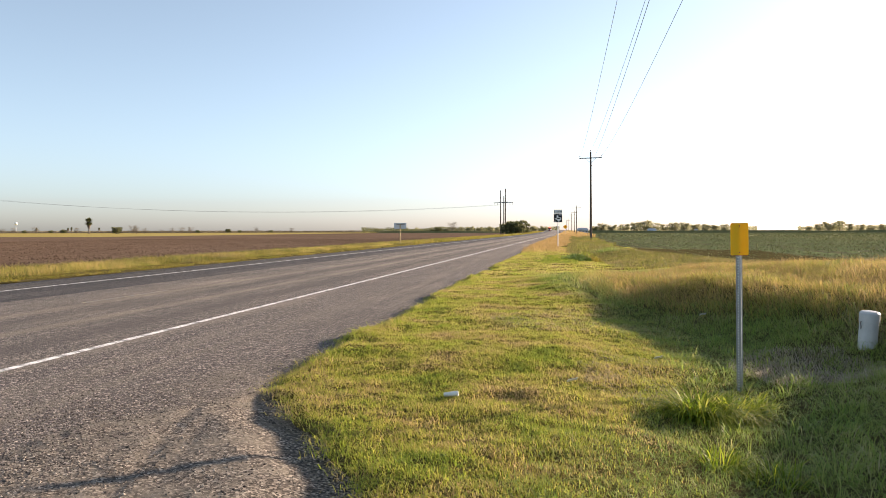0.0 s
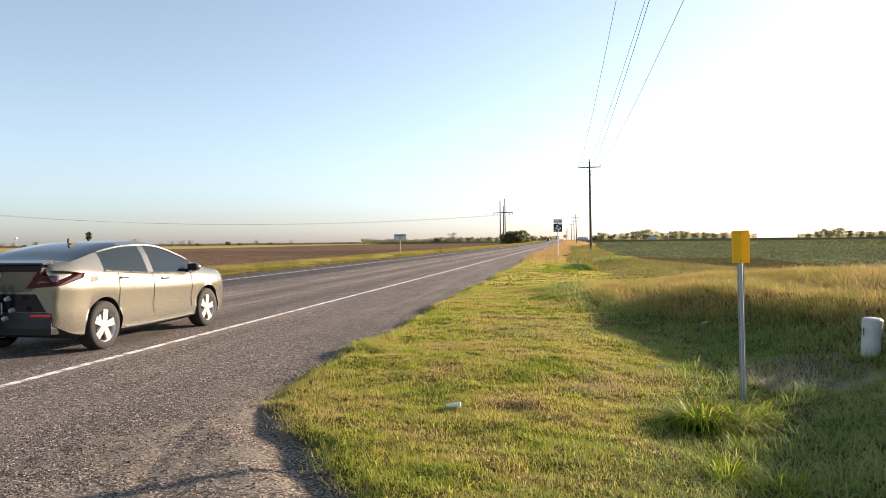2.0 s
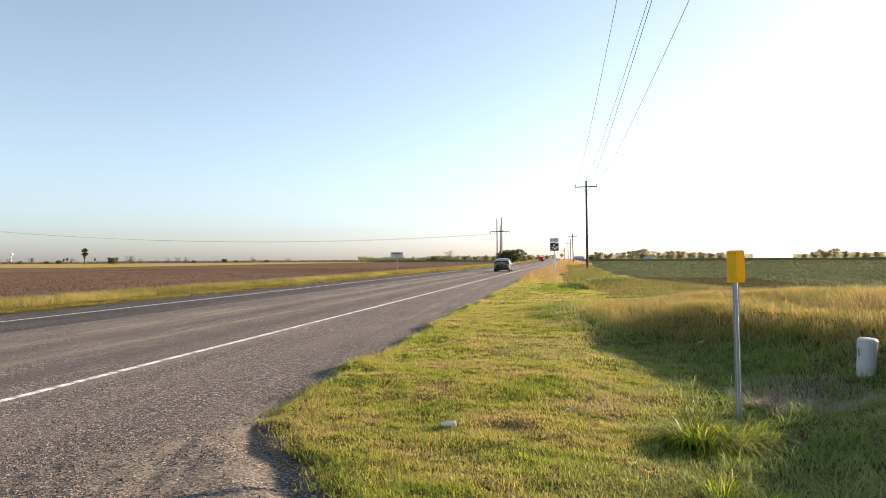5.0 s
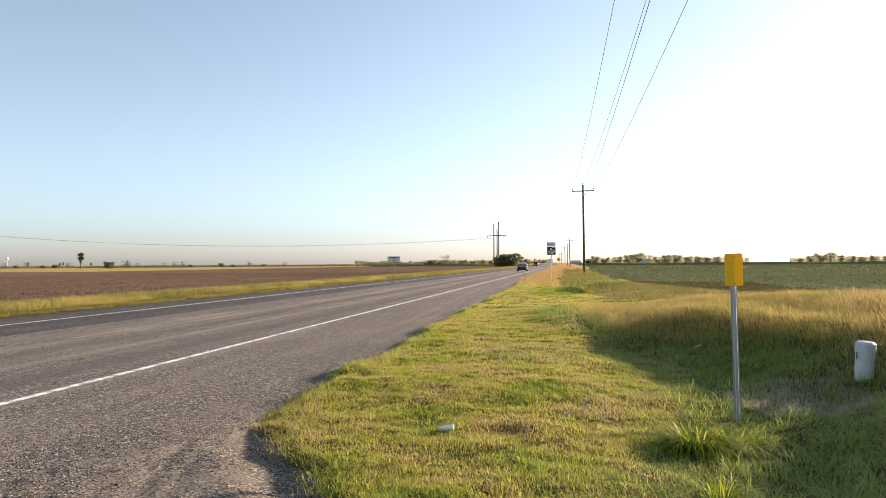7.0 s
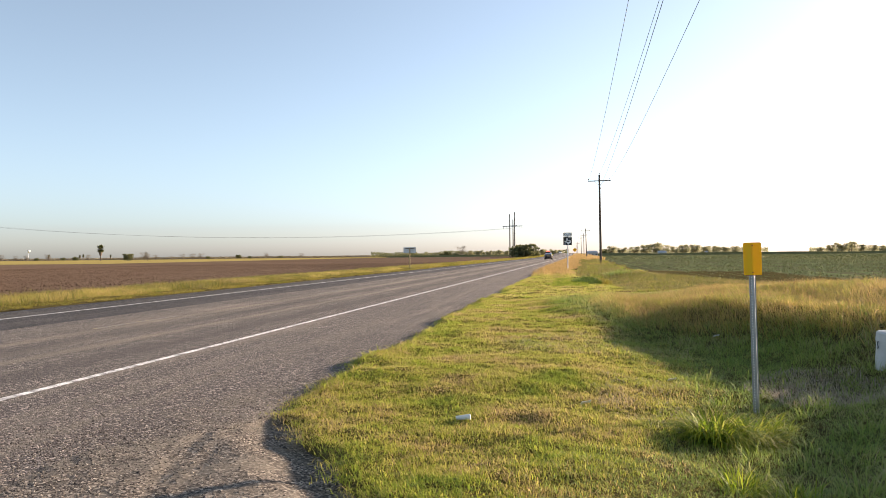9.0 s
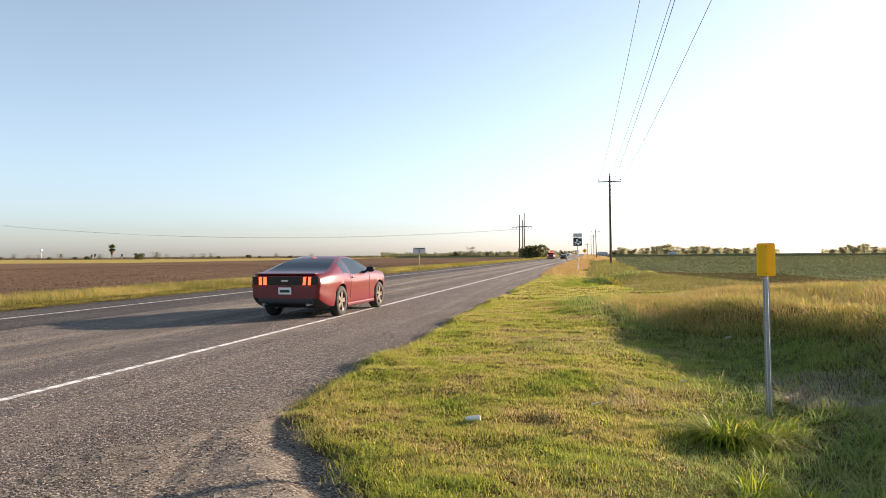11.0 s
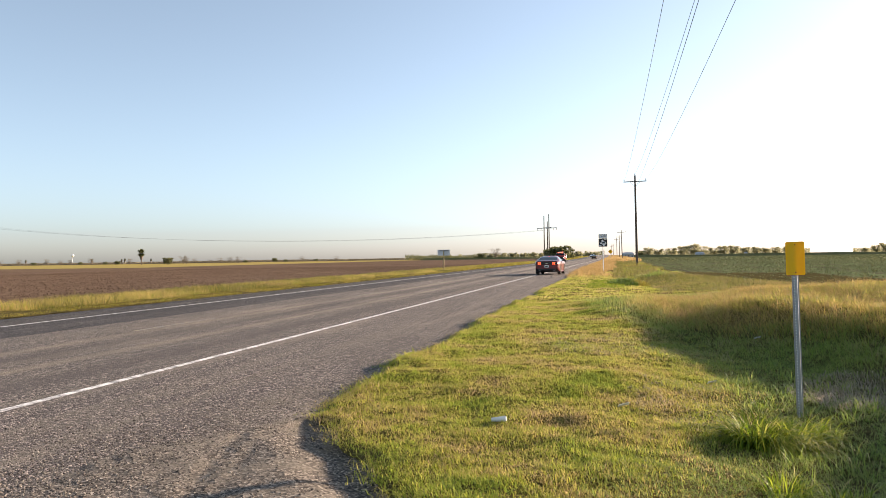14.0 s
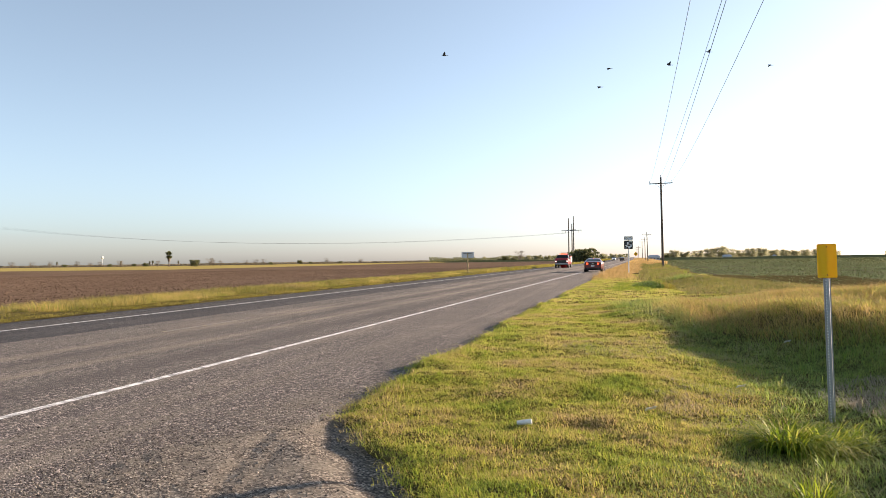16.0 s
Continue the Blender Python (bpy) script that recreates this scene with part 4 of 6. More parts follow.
def litter():
    z = float(land_z(np.array([-0.97]), np.array([5.96]))[0]) + 0.03
    ob = empty("crushed_cup", pose(-0.98, 5.90, z, 4, 84, 8))
    tagged(ob, "crushed white paper cup lying on the grass", "litter")
    cup = tube_bm((0, 0, -0.058), (0, 0, 0.058), 0.017, 0.024, n=18)
    for v in cup.verts:
        v.co.y *= 0.5 + 0.12 * math.sin(v.co.z * 40)
    part("cup", cup, plain("white_paper", (0.8, 0.79, 0.76), 0.7, 0, 0.06, 30), ob)
    part("rim", tube_bm((0, 0, 0.058), (0, 0, 0.064), 0.022, n=18), WHITE_PAINT, ob)


litter()
for lx, ly in ((0.95, 8.2), (0.02, 6.6), (1.9, 11.0)):
    z = float(land_z(np.array([lx]), np.array([ly]))[0])
    scrap = rounded_plate(0.10, 0.05, 0.002, 0.01)
    for v in scrap.verts:
        v.co.y += 0.012 * math.sin(v.co.x * 60) + 0.008 * math.sin(v.co.z * 90)
    ob = mesh_object("paper_scrap", shifted(scrap, pose(0, 0, 0, 70, 0, 30)), WHITE_PAINT)
    ob.matrix_world = pose(lx, ly, z + 0.07)
    tagged(ob, "crumpled scrap of white paper in the grass", "litter")


# ---------------------------------------------------------------- poles and wires
def utility_pole(x, y, h, arm, lean=0.0):
    ob = empty("utility_pole", pose(x, y, 0, 0, lean, -4))
    tagged(ob, "weathered wooden utility pole with one crossarm", "utility pole", "poles along the road")
    part("pole", tube_bm((0, 0, -0.6), (0, 0, h), 0.16, 0.105, n=14), W_POLE, ob)
    arm_ob = part("crossarm", box_bm(0, -0.14, h - 0.75, arm, 0.09, 0.115, bevel=0.01), W_POLE, ob)
    for s in (-1, 1):
        part("brace", tube_bm((0, -0.14, h - 1.35), (s * 0.62, -0.16, h - 0.80), 0.016, n=6), STEEL_GREY, ob)
        ins = tube_bm((s * (arm / 2 - 0.08), -0.14, h - 0.70), (s * (arm / 2 - 0.08), -0.14, h - 0.58), 0.02, n=8)
        tube(ins, (s * (arm / 2 - 0.08), -0.14, h - 0.58), (s * (arm / 2 - 0.08), -0.14, h - 0.44), 0.07, 0.04, n=10)
        part("insulator", ins, PORCELAIN, arm_ob)
    pin = tube_bm((0, 0, h), (0, 0, h + 0.1), 0.02, n=8)
    tube(pin, (0, 0, h + 0.1), (0, 0, h + 0.25), 0.07, 0.04, n=10)
    part("insulator", pin, PORCELAIN, ob)
    side = tube_bm((0.12, -0.1, h - 1.75), (0.12, -0.1, h - 1.6), 0.05, n=8)
    part("neutral_spool", side, PORCELAIN, ob)
    return ob


utility_pole(2.47, 90.9, 11.0, 2.72, -0.4)
for px_, py_, ph, pa, le in ((1.95, 234, 9.2, 2.7, -1.3), (1.55, 305, 9.5, 2.6, -0.6), (0.6, 376, 9.9, 2.6, -0.8), (-1.5, 457, 8.2, 2.6, 0), (-3.0, 560, 8.4, 2.4, 0)):
    utility_pole(px_, py_, ph, pa, le)


def wire(name, a, b, sag, r, label):
    a, b = Vector(a), Vector(b)
    bm = bmesh.new()
    n = 24
    pts = [a.lerp(b, j / n) - Vector((0, 0, 4 * sag * (j / n) * (1 - j / n))) for j in range(n + 1)]
    for p, q in zip(pts, pts[1:]):
        tube(bm, p, q, r, n=5, caps=False)
    ob = mesh_object(name, bm, WIRE)
    return tagged(ob, label, "wire")


for (xa, za), (xb, zb) in (((1.19, 10.55), (1.75, 10.5)), ((2.45, 11.22), (2.75, 11.1)), ((2.35, 9.35), (2.0, 9.35)), ((3.75, 10.55), (3.5, 10.5))):
    wire("power_line", (xa, 90.8, za), (xb, -32, zb), 1.55, 0.0095, "thin overhead power line along the road")


def tower():
    ob = empty("transmission_structure", pose(-29.8, 330, 0))
    tagged(ob, "three tall wooden poles carrying transmission crossarms", "transmission pole")
    for x, h, y in ((-1.7, 19.6, 0), (-0.5, 17.2, 3), (0.5, 20.4, 0)):
        part("pole", tube_bm((x, y, -0.5), (x, y, h), 0.30, 0.2, n=10), W_POLE, ob)
    for x, y, z, w in ((-2.4, -0.3, 14.0, 5.0), (1.6, -0.3, 14.0, 5.0), (-0.5, 2.7, 14.3, 4.0)):
        part("crossarm", shifted(box_bm(0, 0, 0, w, 0.22, 0.3, bevel=0.03), pose(x, y, z, 0, -2, 0)), STEEL_GREY, ob)
    for x in (-4.6, -3.0, 2.6, 3.9):
        part("insulator", tube_bm((x, -0.3, 12.9), (x, -0.3, 13.9), 0.09, n=8), PORCELAIN, ob)


tower()
for d in (326, 329, 333):
    wire("transmission_line", (-30.9, d, 13.0), (-31 - 330, d - 40 + (d - 329) * 2, 27.0), 8.6, 0.02, "far transmission line sagging across the field")


# ---------------------------------------------------------------- trees and far things
BARK = plain("grey_brown_bark", (0.12, 0.09, 0.07), 0.95, 0, 0.3, 6.0, 0.5)
# the first leaf colour is lightened to imitate haze over the far trees
LEAVES = [leafy("haze_paled_mesquite_leaves", [(0.1, (0.20, 0.205, 0.115)), (0.6, (0.29, 0.28, 0.165)), (0.95, (0.37, 0.345, 0.215))], 0.2, 0.7),
          leafy("dark_leaves", [(0.1, (0.06, 0.07, 0.028)), (0.6, (0.12, 0.125, 0.05)), (0.95, (0.21, 0.20, 0.09))], 0.2, 0.45),
          leafy("winter_twigs", [(0.1, (0.10, 0.08, 0.06)), (0.6, (0.16, 0.13, 0.09)), (0.95, (0.20, 0.18, 0.11))], 0.2, 0.2)]


def tree(h, w, mat, n=420, low=0.15, leaf=0.32, label="", seed=1, name="tree"):
    r = random.Random(seed)
    ob = empty(name)
    tagged(ob, label, "tree" if name != "bush" else "bush")
    bm = bmesh.new()
    tube(bm, (0, 0, -0.2), (0, 0, h * 0.35), 0.035 * h, 0.022 * h, n=8)
    heads = []
    for j in range(14):
        a, t = r.uniform(0, 6.28), r.uniform(0.28, 0.90)
        tip = (math.cos(a) * w * 0.36 * r.uniform(0.4, 1), math.sin(a) * w * 0.36 * r.uniform(0.4, 1), h * t)
        tube(bm, (0, 0, h * r.uniform(0.15, 0.34)), tip, 0.014 * h, 0.005 * h, n=5)
        heads.append((tip, r.uniform(0.14, 0.26)))
    part("trunk", bm, BARK, ob)
    v, f = [], []
    for j in range(n):
        c, s = heads[r.randrange(len(heads))]
        d = Vector((r.gauss(0, 1), r.gauss(0, 1), r.gauss(0, 0.75))).normalized() * r.uniform(0.3, 1.0)
        p = Vector((c[0] + d.x * w * s, c[1] + d.y * w * s, max(h * low, c[2] + d.z * h * s * 0.8 - (h * 0.25 if r.random() < 0.25 else 0))))
        q = Euler((r.uniform(0, 6.28), r.uniform(0, 6.28), r.uniform(0, 6.28))).to_matrix()
        L = leaf * r.uniform(0.6, 1.4)
        k = len(v)
        for cc in ((-L, 0, 0), (0, -L * 0.5, 0.1 * L), (L, 0, 0), (0, L * 0.5, 0.1 * L)):
            v.append(tuple(p + q @ Vector(cc)))
        f.append((k, k + 1, k + 2, k + 3))
    raw_object("crown", v, f, mat, ob)
    return ob


def bearing(px, depth, z=-0.4):
    """A spot on the far ground, by its bearing from the first viewpoint."""
    f = 784 / math.tan(radians(31.5))
    a = math.atan((px - 784) / f) - radians(10.02)
    r = depth / math.cos(math.atan((px - 784) / f))
    return pose(r * math.sin(a), r * math.cos(a), z, 0, 0, px * 37 % 360)


FAMILIES = {
    "green": [tree(7.2, 10.0, LEAVES[0], 1700, 0.05, 0.36, "olive-green mesquite tree on the far field edge", s) for s in (1, 2, 3)],
    "dark": [tree(4.6, 8.0, LEAVES[1], 1000, 0.03, 0.42, "dense dark green bushy tree on the horizon", s) for s in (4, 5)],
    "bare": [tree(7.0, 8.0, LEAVES[2], 1000, 0.15, 0.15, "leafless grey-brown tree on the horizon", s) for s in (6, 7)],
}
USED = {}


def plant(kind, px, depth, size):
    fam = FAMILIES[kind]
    j = int(px * 7 + depth) % len(fam)
    m = bearing(px, depth, -0.35)
    ob = fam[j]
    if (kind, j) in USED:
        ob = copy_thing(fam[j], m)
    USED[(kind, j)] = True
    ob.matrix_world = m @ Matrix.Diagonal((size * 1.1, size * 1.1, size * 1.05, 1))


for kind, px, depth, size in (
        ("green", 1066, 460, 0.8), ("green", 1084, 470, 0.7), ("green", 1105, 480, 0.75), ("green", 1128, 470, 0.9), ("green", 1140, 440, 1.0), ("green", 1158, 460, 0.85),
        ("green", 1178, 500, 0.75), ("green", 1196, 450, 0.85), ("green", 1212, 470, 0.9), ("green", 1232, 460, 0.75), ("green", 1252, 520, 0.8), ("green", 1266, 480, 0.7),
        ("green", 1284, 500, 0.75), ("green", 1304, 480, 0.8), ("dark", 1052, 500, 0.9), ("green", 1432, 470, 0.55), ("green", 1450, 460, 0.75), ("green", 1468, 440, 0.9),
        ("green", 1486, 450, 0.95), ("green", 1502, 470, 0.75), ("green", 1522, 480, 0.7), ("green", 1545, 470, 0.65), ("green", 1566, 460, 0.7), ("green", 1590, 450, 0.75),
        ("dark", 905, 300, 1.15), ("dark", 918, 296, 1.2), ("dark", 928, 310, 0.95), ("dark", 897, 310, 0.9), ("green", 946, 480, 0.6), ("green", 962, 520, 0.65), ("green", 975, 540, 0.6),
        ("bare", 800, 480, 1.05), ("dark", 792, 500, 0.7), ("dark", 776, 520, 0.9), ("dark", 766, 530, 0.55), ("green", 815, 560, 0.6), ("green", 832, 560, 0.65), ("green", 850, 560, 0.6),
        ("green", 868, 560, 0.65), ("green", 882, 540, 0.6), ("dark", 690, 700, 0.7), ("green", 665, 720, 0.5), ("green", 718, 700, 0.7), ("green", 738, 700, 0.6), ("bare", 455, 620, 0.7), ("bare", 516, 640, 0.6), ("dark", 405, 640, 0.7),
        ("dark", 207, 430, 0.85), ("bare", 236, 450, 0.75), ("bare", 242, 430, 0.6), ("bare", 256, 470, 0.5), ("bare", 304, 520, 0.55), ("bare", 322, 500, 0.6), ("bare", 338, 470, 0.6), ("bare", 284, 520, 0.4),
        ("bare", 136, 520, 0.6), ("dark", 114, 540, 0.6), ("bare", 64, 560, 0.7), ("dark", 44, 560, 0.5), ("bare", 24, 560, 0.6), ("bare", 6, 560, 0.55), ("bare", -20, 560, 0.7), ("dark", -45, 560, 0.5), ("bare", -75, 540, 0.7), ("bare", -110, 560, 0.65), ("bare", -150, 540, 0.7), ("dark", 90, 600, 0.5), ("dark", 350, 560, 0.5), ("dark", 425, 600, 0.45), ("dark", 480, 640, 0.5)):
    plant(kind, px, depth, size)


def hedge_line(px0, px1, depth, h, label, mat):
    v, f = [], []
    for j in range(int(abs(px1 - px0) * 30)):
        m = bearing(random.uniform(px0, px1), depth * random.uniform(0.97, 1.05)).translation
        hh = h * (0.55 + 0.45 * float(lattice(np.array([m.x * 0.13]), np.array([0.0]), 2.0)[0])) * random.uniform(0.05, 1)
        L = random.uniform(0.25, 0.75)
        q = Euler((random.uniform(0, 6.28), random.uniform(0, 6.28), random.uniform(0, 6.28))).to_matrix()
        k = len(v)
        for cc in ((-L, 0, 0), (0, -L * 0.5, 0), (L, 0, 0), (0, L * 0.5, 0)):
            v.append(tuple(m + Vector((0, 0, hh)) + q @ Vector(cc)))
        f.append((k, k + 1, k + 2, k + 3))
    tagged(raw_object("far_scrub", v, f, mat), label, "scrub", kind="stuff")


hedge_line(-200, 360, 620, 1.9, "far grey-brown scrub along the horizon", LEAVES[2])
hedge_line(350, 640, 680, 1.9, "far grey-green scrub along the horizon", LEAVES[2])
hedge_line(640, 990, 600, 5.0, "far green woods along the horizon", LEAVES[1])
hedge_line(1046, 1340, 540, 5.6, "far green woods along the horizon", LEAVES[0])
hedge_line(1412, 1640, 520, 5.0, "far green woods along the horizon", LEAVES[0])


def palm(px, depth, h):
    ob = empty("fan_palm", bearing(px, depth, -0.4))
    tagged(ob, "tall fan palm with a shaggy dark crown", "palm tree")
    part("trunk", tube_bm((0, 0, -0.3), (0, 0, h * 0.75), 0.32, 0.22, n=10), BARK, ob)
    v, f = [], []
    r = random.Random(int(px))
    for j in range(130):
        a, e = r.uniform(0, 6.28), r.uniform(-1.2, 1.2)
        L = h * 0.30 * r.uniform(0.7, 1.1)
        o = Vector((0, 0, h * 0.76))
        d = Vector((math.cos(a) * math.cos(e), math.sin(a) * math.cos(e), math.sin(e)))
        s = Vector((-math.sin(a), math.cos(a), 0)) * L * 0.28
        k = len(v)
        for p in (o, o + d * L * 0.6 + s, o + d * L, o + d * L * 0.6 - s):
            v.append(tuple(p))
        f.append((k, k + 1, k + 2, k + 3))
    raw_object("crown", v, f, LEAVES[1], ob)
    skirt = tube_bm((0, 0, h * 0.34), (0, 0, h * 0.74), 0.6, 1.25, n=14)
    for q in skirt.verts:
        q.co.x *= r.uniform(0.7, 1.2)
    part("dead_skirt", skirt, BARK, ob, "shaggy skirt of dead fronds")


palm(158, 440, 9.6)
for q, d, h in ((121, 900, 5.5), (127, 900, 6.5), (176, 950, 6), (65, 900, 6), (-60, 900, 6)):
    palm(q, d, h)


def water_tower():
    ob = empty("water_tower", bearing(29, 1500, -0.4))
    tagged(ob, "small white spherical water tower far away", "water tower")
    bm = bmesh.new()
    bmesh.ops.create_uvsphere(bm, u_segments=20, v_segments=12, radius=3.3, matrix=Matrix.Translation((0, 0, 17.5)) @ Matrix.Diagonal((1, 1, 0.85, 1)))
    part("tank", bm, WHITE_PAINT, ob, shade=True)
    # stem kept thin and pale, so its colour imitates the haze hiding it
    part("stem", tube_bm((0, 0, -0.5), (0, 0, 15.5), 0.35, 0.3, n=14), plain("haze_paled_steel", (0.75, 0.77, 0.8), 0.5), ob)


water_tower()


def far_house(px, depth, w, h, d, wall, roof, label):
    ob = empty("house", bearing(px, depth, -0.4))
    ob.matrix_world = Matrix.Translation(bearing(px, depth, -0.4).translation) @ pose(0, 0, 0, 0, 0, 8)
    tagged(ob, label, "house")
    part("wall", box_bm(0, 0, h / 2, w, d, h, bevel=0.05), wall, ob)
    bm = bmesh.new()
    vs = [bm.verts.new(p) for p in ((-w / 2 - .3, -d / 2 - .3, h), (w / 2 + .3, -d / 2 - .3, h), (w / 2 + .3, d / 2 + .3, h), (-w / 2 - .3, d / 2 + .3, h), (-w / 2 + .4, 0, h * 1.45), (w / 2 - .4, 0, h * 1.45))]
    for q in ((0, 1, 5, 4), (2, 3, 4, 5), (1, 2, 5), (3, 0, 4), (3, 2, 1, 0)):
        bm.faces.new([vs[a] for a in q])
    part("roof", bm, roof, ob)
    for j in range(3):
        win = part("window", box_bm(-w / 3 + j * w / 3, -d / 2 - 0.02, h * 0.55, w * 0.12, 0.08, h * 0.35), BLACK_PAINT, ob, "dark window")
        part("frame", box_bm(-w / 3 + j * w / 3, -d / 2 - 0.05, h * 0.36, w * 0.14, 0.08, h * 0.04), WHITE_PAINT, win)


M_WALL_GREY = plain("grey_siding", (0.42, 0.44, 0.46), 0.7)
M_ROOF_GREY = plain("grey_metal_roof", (0.36, 0.38, 0.40), 0.5, 0.3)
far_house(1031, 335, 4.6, 2.0, 4, M_WALL_GREY, M_ROOF_GREY, "small grey house beside the far road")
far_house(1154, 425, 4.6, 1.9, 3, plain("pale_blue_siding", (0.30, 0.38, 0.48), 0.6), plain("pale_blue_roof", (0.34, 0.40, 0.47), 0.6), "pale blue trailer in front of the far trees")
far_house(1232, 430, 1.5, 1.7, 2, WHITE_PAINT, M_ROOF_GREY, "small white shed at the far field edge")


# ---------------------------------------------------------------- vehicles
def car_paint(name, c, metal, rough=0.28):
    m = Mat(name, rough, metal, 0.5)
    m.b.inputs["Coat Weight"].default_value = 0.35
    m.b.inputs["Coat Roughness"].default_value = 0.06
    m.color(m.mix(m.math("MULTIPLY", m.noise(3.0, 5.0), 0.35), c, tuple(v * 0.75 for v in c)))
    return m.m


def car_glass():
    m = Mat("tinted_car_glass", 0.03, 0, 0.38)
    m.color((0.014, 0.020, 0.021))
    return m.m


GLASS = car_glass()
RUBBER = plain("tyre_rubber", (0.022, 0.021, 0.020), 0.85, 0, 0.3, 30.0, 0.2)
ALLOY = plain("silver_alloy", (0.62, 0.60, 0.57), 0.3, 0.85, 0.08, 20.0)
DARK_ALLOY = plain("dark_bronze_alloy", (0.20, 0.17, 0.14), 0.35, 0.8, 0.1, 20.0)
TRIM = plain("black_plastic_trim", (0.018, 0.018, 0.019), 0.6, 0, 0.2, 20.0)
GLOSS_BLACK = plain("gloss_black_panel", (0.012, 0.012, 0.014), 0.15, 0, 0.1, 8.0)
CHROME = plain("chrome", (0.75, 0.75, 0.74), 0.12, 1.0, 0.05, 8.0)
PLATE = plain("licence_plate", (0.72, 0.72, 0.70), 0.5, 0, 0.05, 20.0)
GOLD = plain("gold_emblem", (0.75, 0.60, 0.25), 0.3, 0.7, 0.05, 8.0)


def lens(name, c, glow_c, strength):
    m = Mat(name, 0.12, 0, 0.5)
    m.color(c)
    m.glow(glow_c, strength)
    return m.m


LENS_RED = lens("dark_red_lamp_lens", (0.03, 0.004, 0.006), (1, 0.05, 0.03), 0.004)
LENS_CLEAR = lens("grey_clear_lamp_lens", (0.06, 0.045, 0.05), (1, 1, 1), 0.0)
BRAKE = lens("lit_brake_lamp", (0.7, 0.06, 0.02), (1.0, 0.075, 0.02), 1.5)
HEADLIGHT = lens("lit_headlamp", (0.9, 0.9, 0.85), (1.0, 0.96, 0.85), 1.2)
# no lamp: a faint red emission stands for light thrown back
GLOWING_REFLECTOR = lens("glowing_red_reflector", (0.55, 0.02, 0.02), (1, 0.05, 0.02), 0.05)
WARNING = lens("lit_red_beacon", (0.8, 0.05, 0.03), (1.0, 0.10, 0.05), 2.0)


def spline(keys, y):
    """Smooth values through keys (y, value)."""
    ys, vs = np.array([k[0] for k in keys], float), np.array([k[1] for k in keys], float)
    m = np.gradient(vs, ys)
    for a in range(1, len(vs) - 1):
        if (vs[a] - vs[a - 1]) * (vs[a + 1] - vs[a]) <= 0:
            m[a] = 0
    j = np.clip(np.searchsorted(ys, y) - 1, 0, len(ys) - 2)
    h = ys[j + 1] - ys[j]
    t = np.clip((y - ys[j]) / h, 0, 1)
    return (2 * t ** 3 - 3 * t ** 2 + 1) * vs[j] + (t ** 3 - 2 * t ** 2 + t) * h * m[j] + (-2 * t ** 3 + 3 * t ** 2) * vs[j + 1] + (t ** 3 - t ** 2) * h * m[j + 1]


def section(spec, y):
    """Half a cross-section of the shell at y: (x, z) from the middle of the floor to the middle of the roof."""
    zb, zt, zs, w = (float(spline(spec[k], y)) for k in ("bottom", "top", "belt", "half"))
    cab = max(0.0, zt - zs)
    wt = w * 0.96 - cab * spec["tumble"] - 0.02
    end = min(1.0, (y - spec["rear"]) / 0.12 + 0.90, (spec["front"] - y) / 0.25 + 0.82)
    w, wt = w * end, wt * end
    mid = zs - zb
    return [(0, zb), (w * 0.82, zb), (w * 0.95, zb + 0.05), (w * 0.985, zb + mid * 0.25), (w * 0.965, zb + mid * 0.42), (w, zb + mid * 0.68), (w * 0.985, zs - 0.06), (w * 0.955, zs),
            (w * 0.95 + (wt - w * 0.95) * 0.5, zs + cab * 0.52), (wt, zs + cab * 0.86), (wt * 0.86, zs + cab * 0.965), (wt * 0.45, zt - 0.004), (0, zt)]


def body_mesh(spec):
    """A car's shell: cross-sections lofted along its length, wheel wells cut out. Faces: 0 paint, 1 glass, 2 black."""
    ys = np.unique(np.concatenate([np.linspace(spec["rear"], spec["front"], 64), [spec["rear"] + 0.015, spec["front"] - 0.015]]))
    rows = [section(spec, y) for y in ys]
    n = len(rows[0])
    bm = bmesh.new()
    grid = []
    for y, r in zip(ys, rows):
        right = [bm.verts.new((x, y, z)) for x, z in r]
        left = [right[0]] + [bm.verts.new((-x, y, z)) for x, z in r[1:-1]] + [right[-1]]
        grid.append((right, left))
    for a in range(len(ys) - 1):
        yc = (ys[a] + ys[a + 1]) / 2
        cab = float(spline(spec["top"], yc) - spline(spec["belt"], yc))
        for s in (0, 1):
            for b in range(n - 1):
                q = (grid[a][s][b], grid[a][s][b + 1], grid[a + 1][s][b + 1], grid[a + 1][s][b])
                f = bm.faces.new(q if s else q[::-1])
                f.smooth = True
                if b in (7, 8) and spec["side"][0] < yc < spec["side"][1] and cab > 0.10 and not (spec["pillar"][0] < yc < spec["pillar"][1]):
                    f.material_index = 1
                elif b >= 9 + (1 if spec.get("narrow") else 0) and any(p < yc < q2 for p, q2 in spec["screens"]):
                    f.material_index = 1
                elif b <= 1:
                    f.material_index = 2
    for a, flip in ((0, True), (-1, False)):
        ring = grid[a][0] + grid[a][1][1:-1][::-1]
        f = bm.faces.new(ring if flip else ring[::-1])
    bmesh.ops.recalc_face_normals(bm, faces=bm.faces)
    return bm


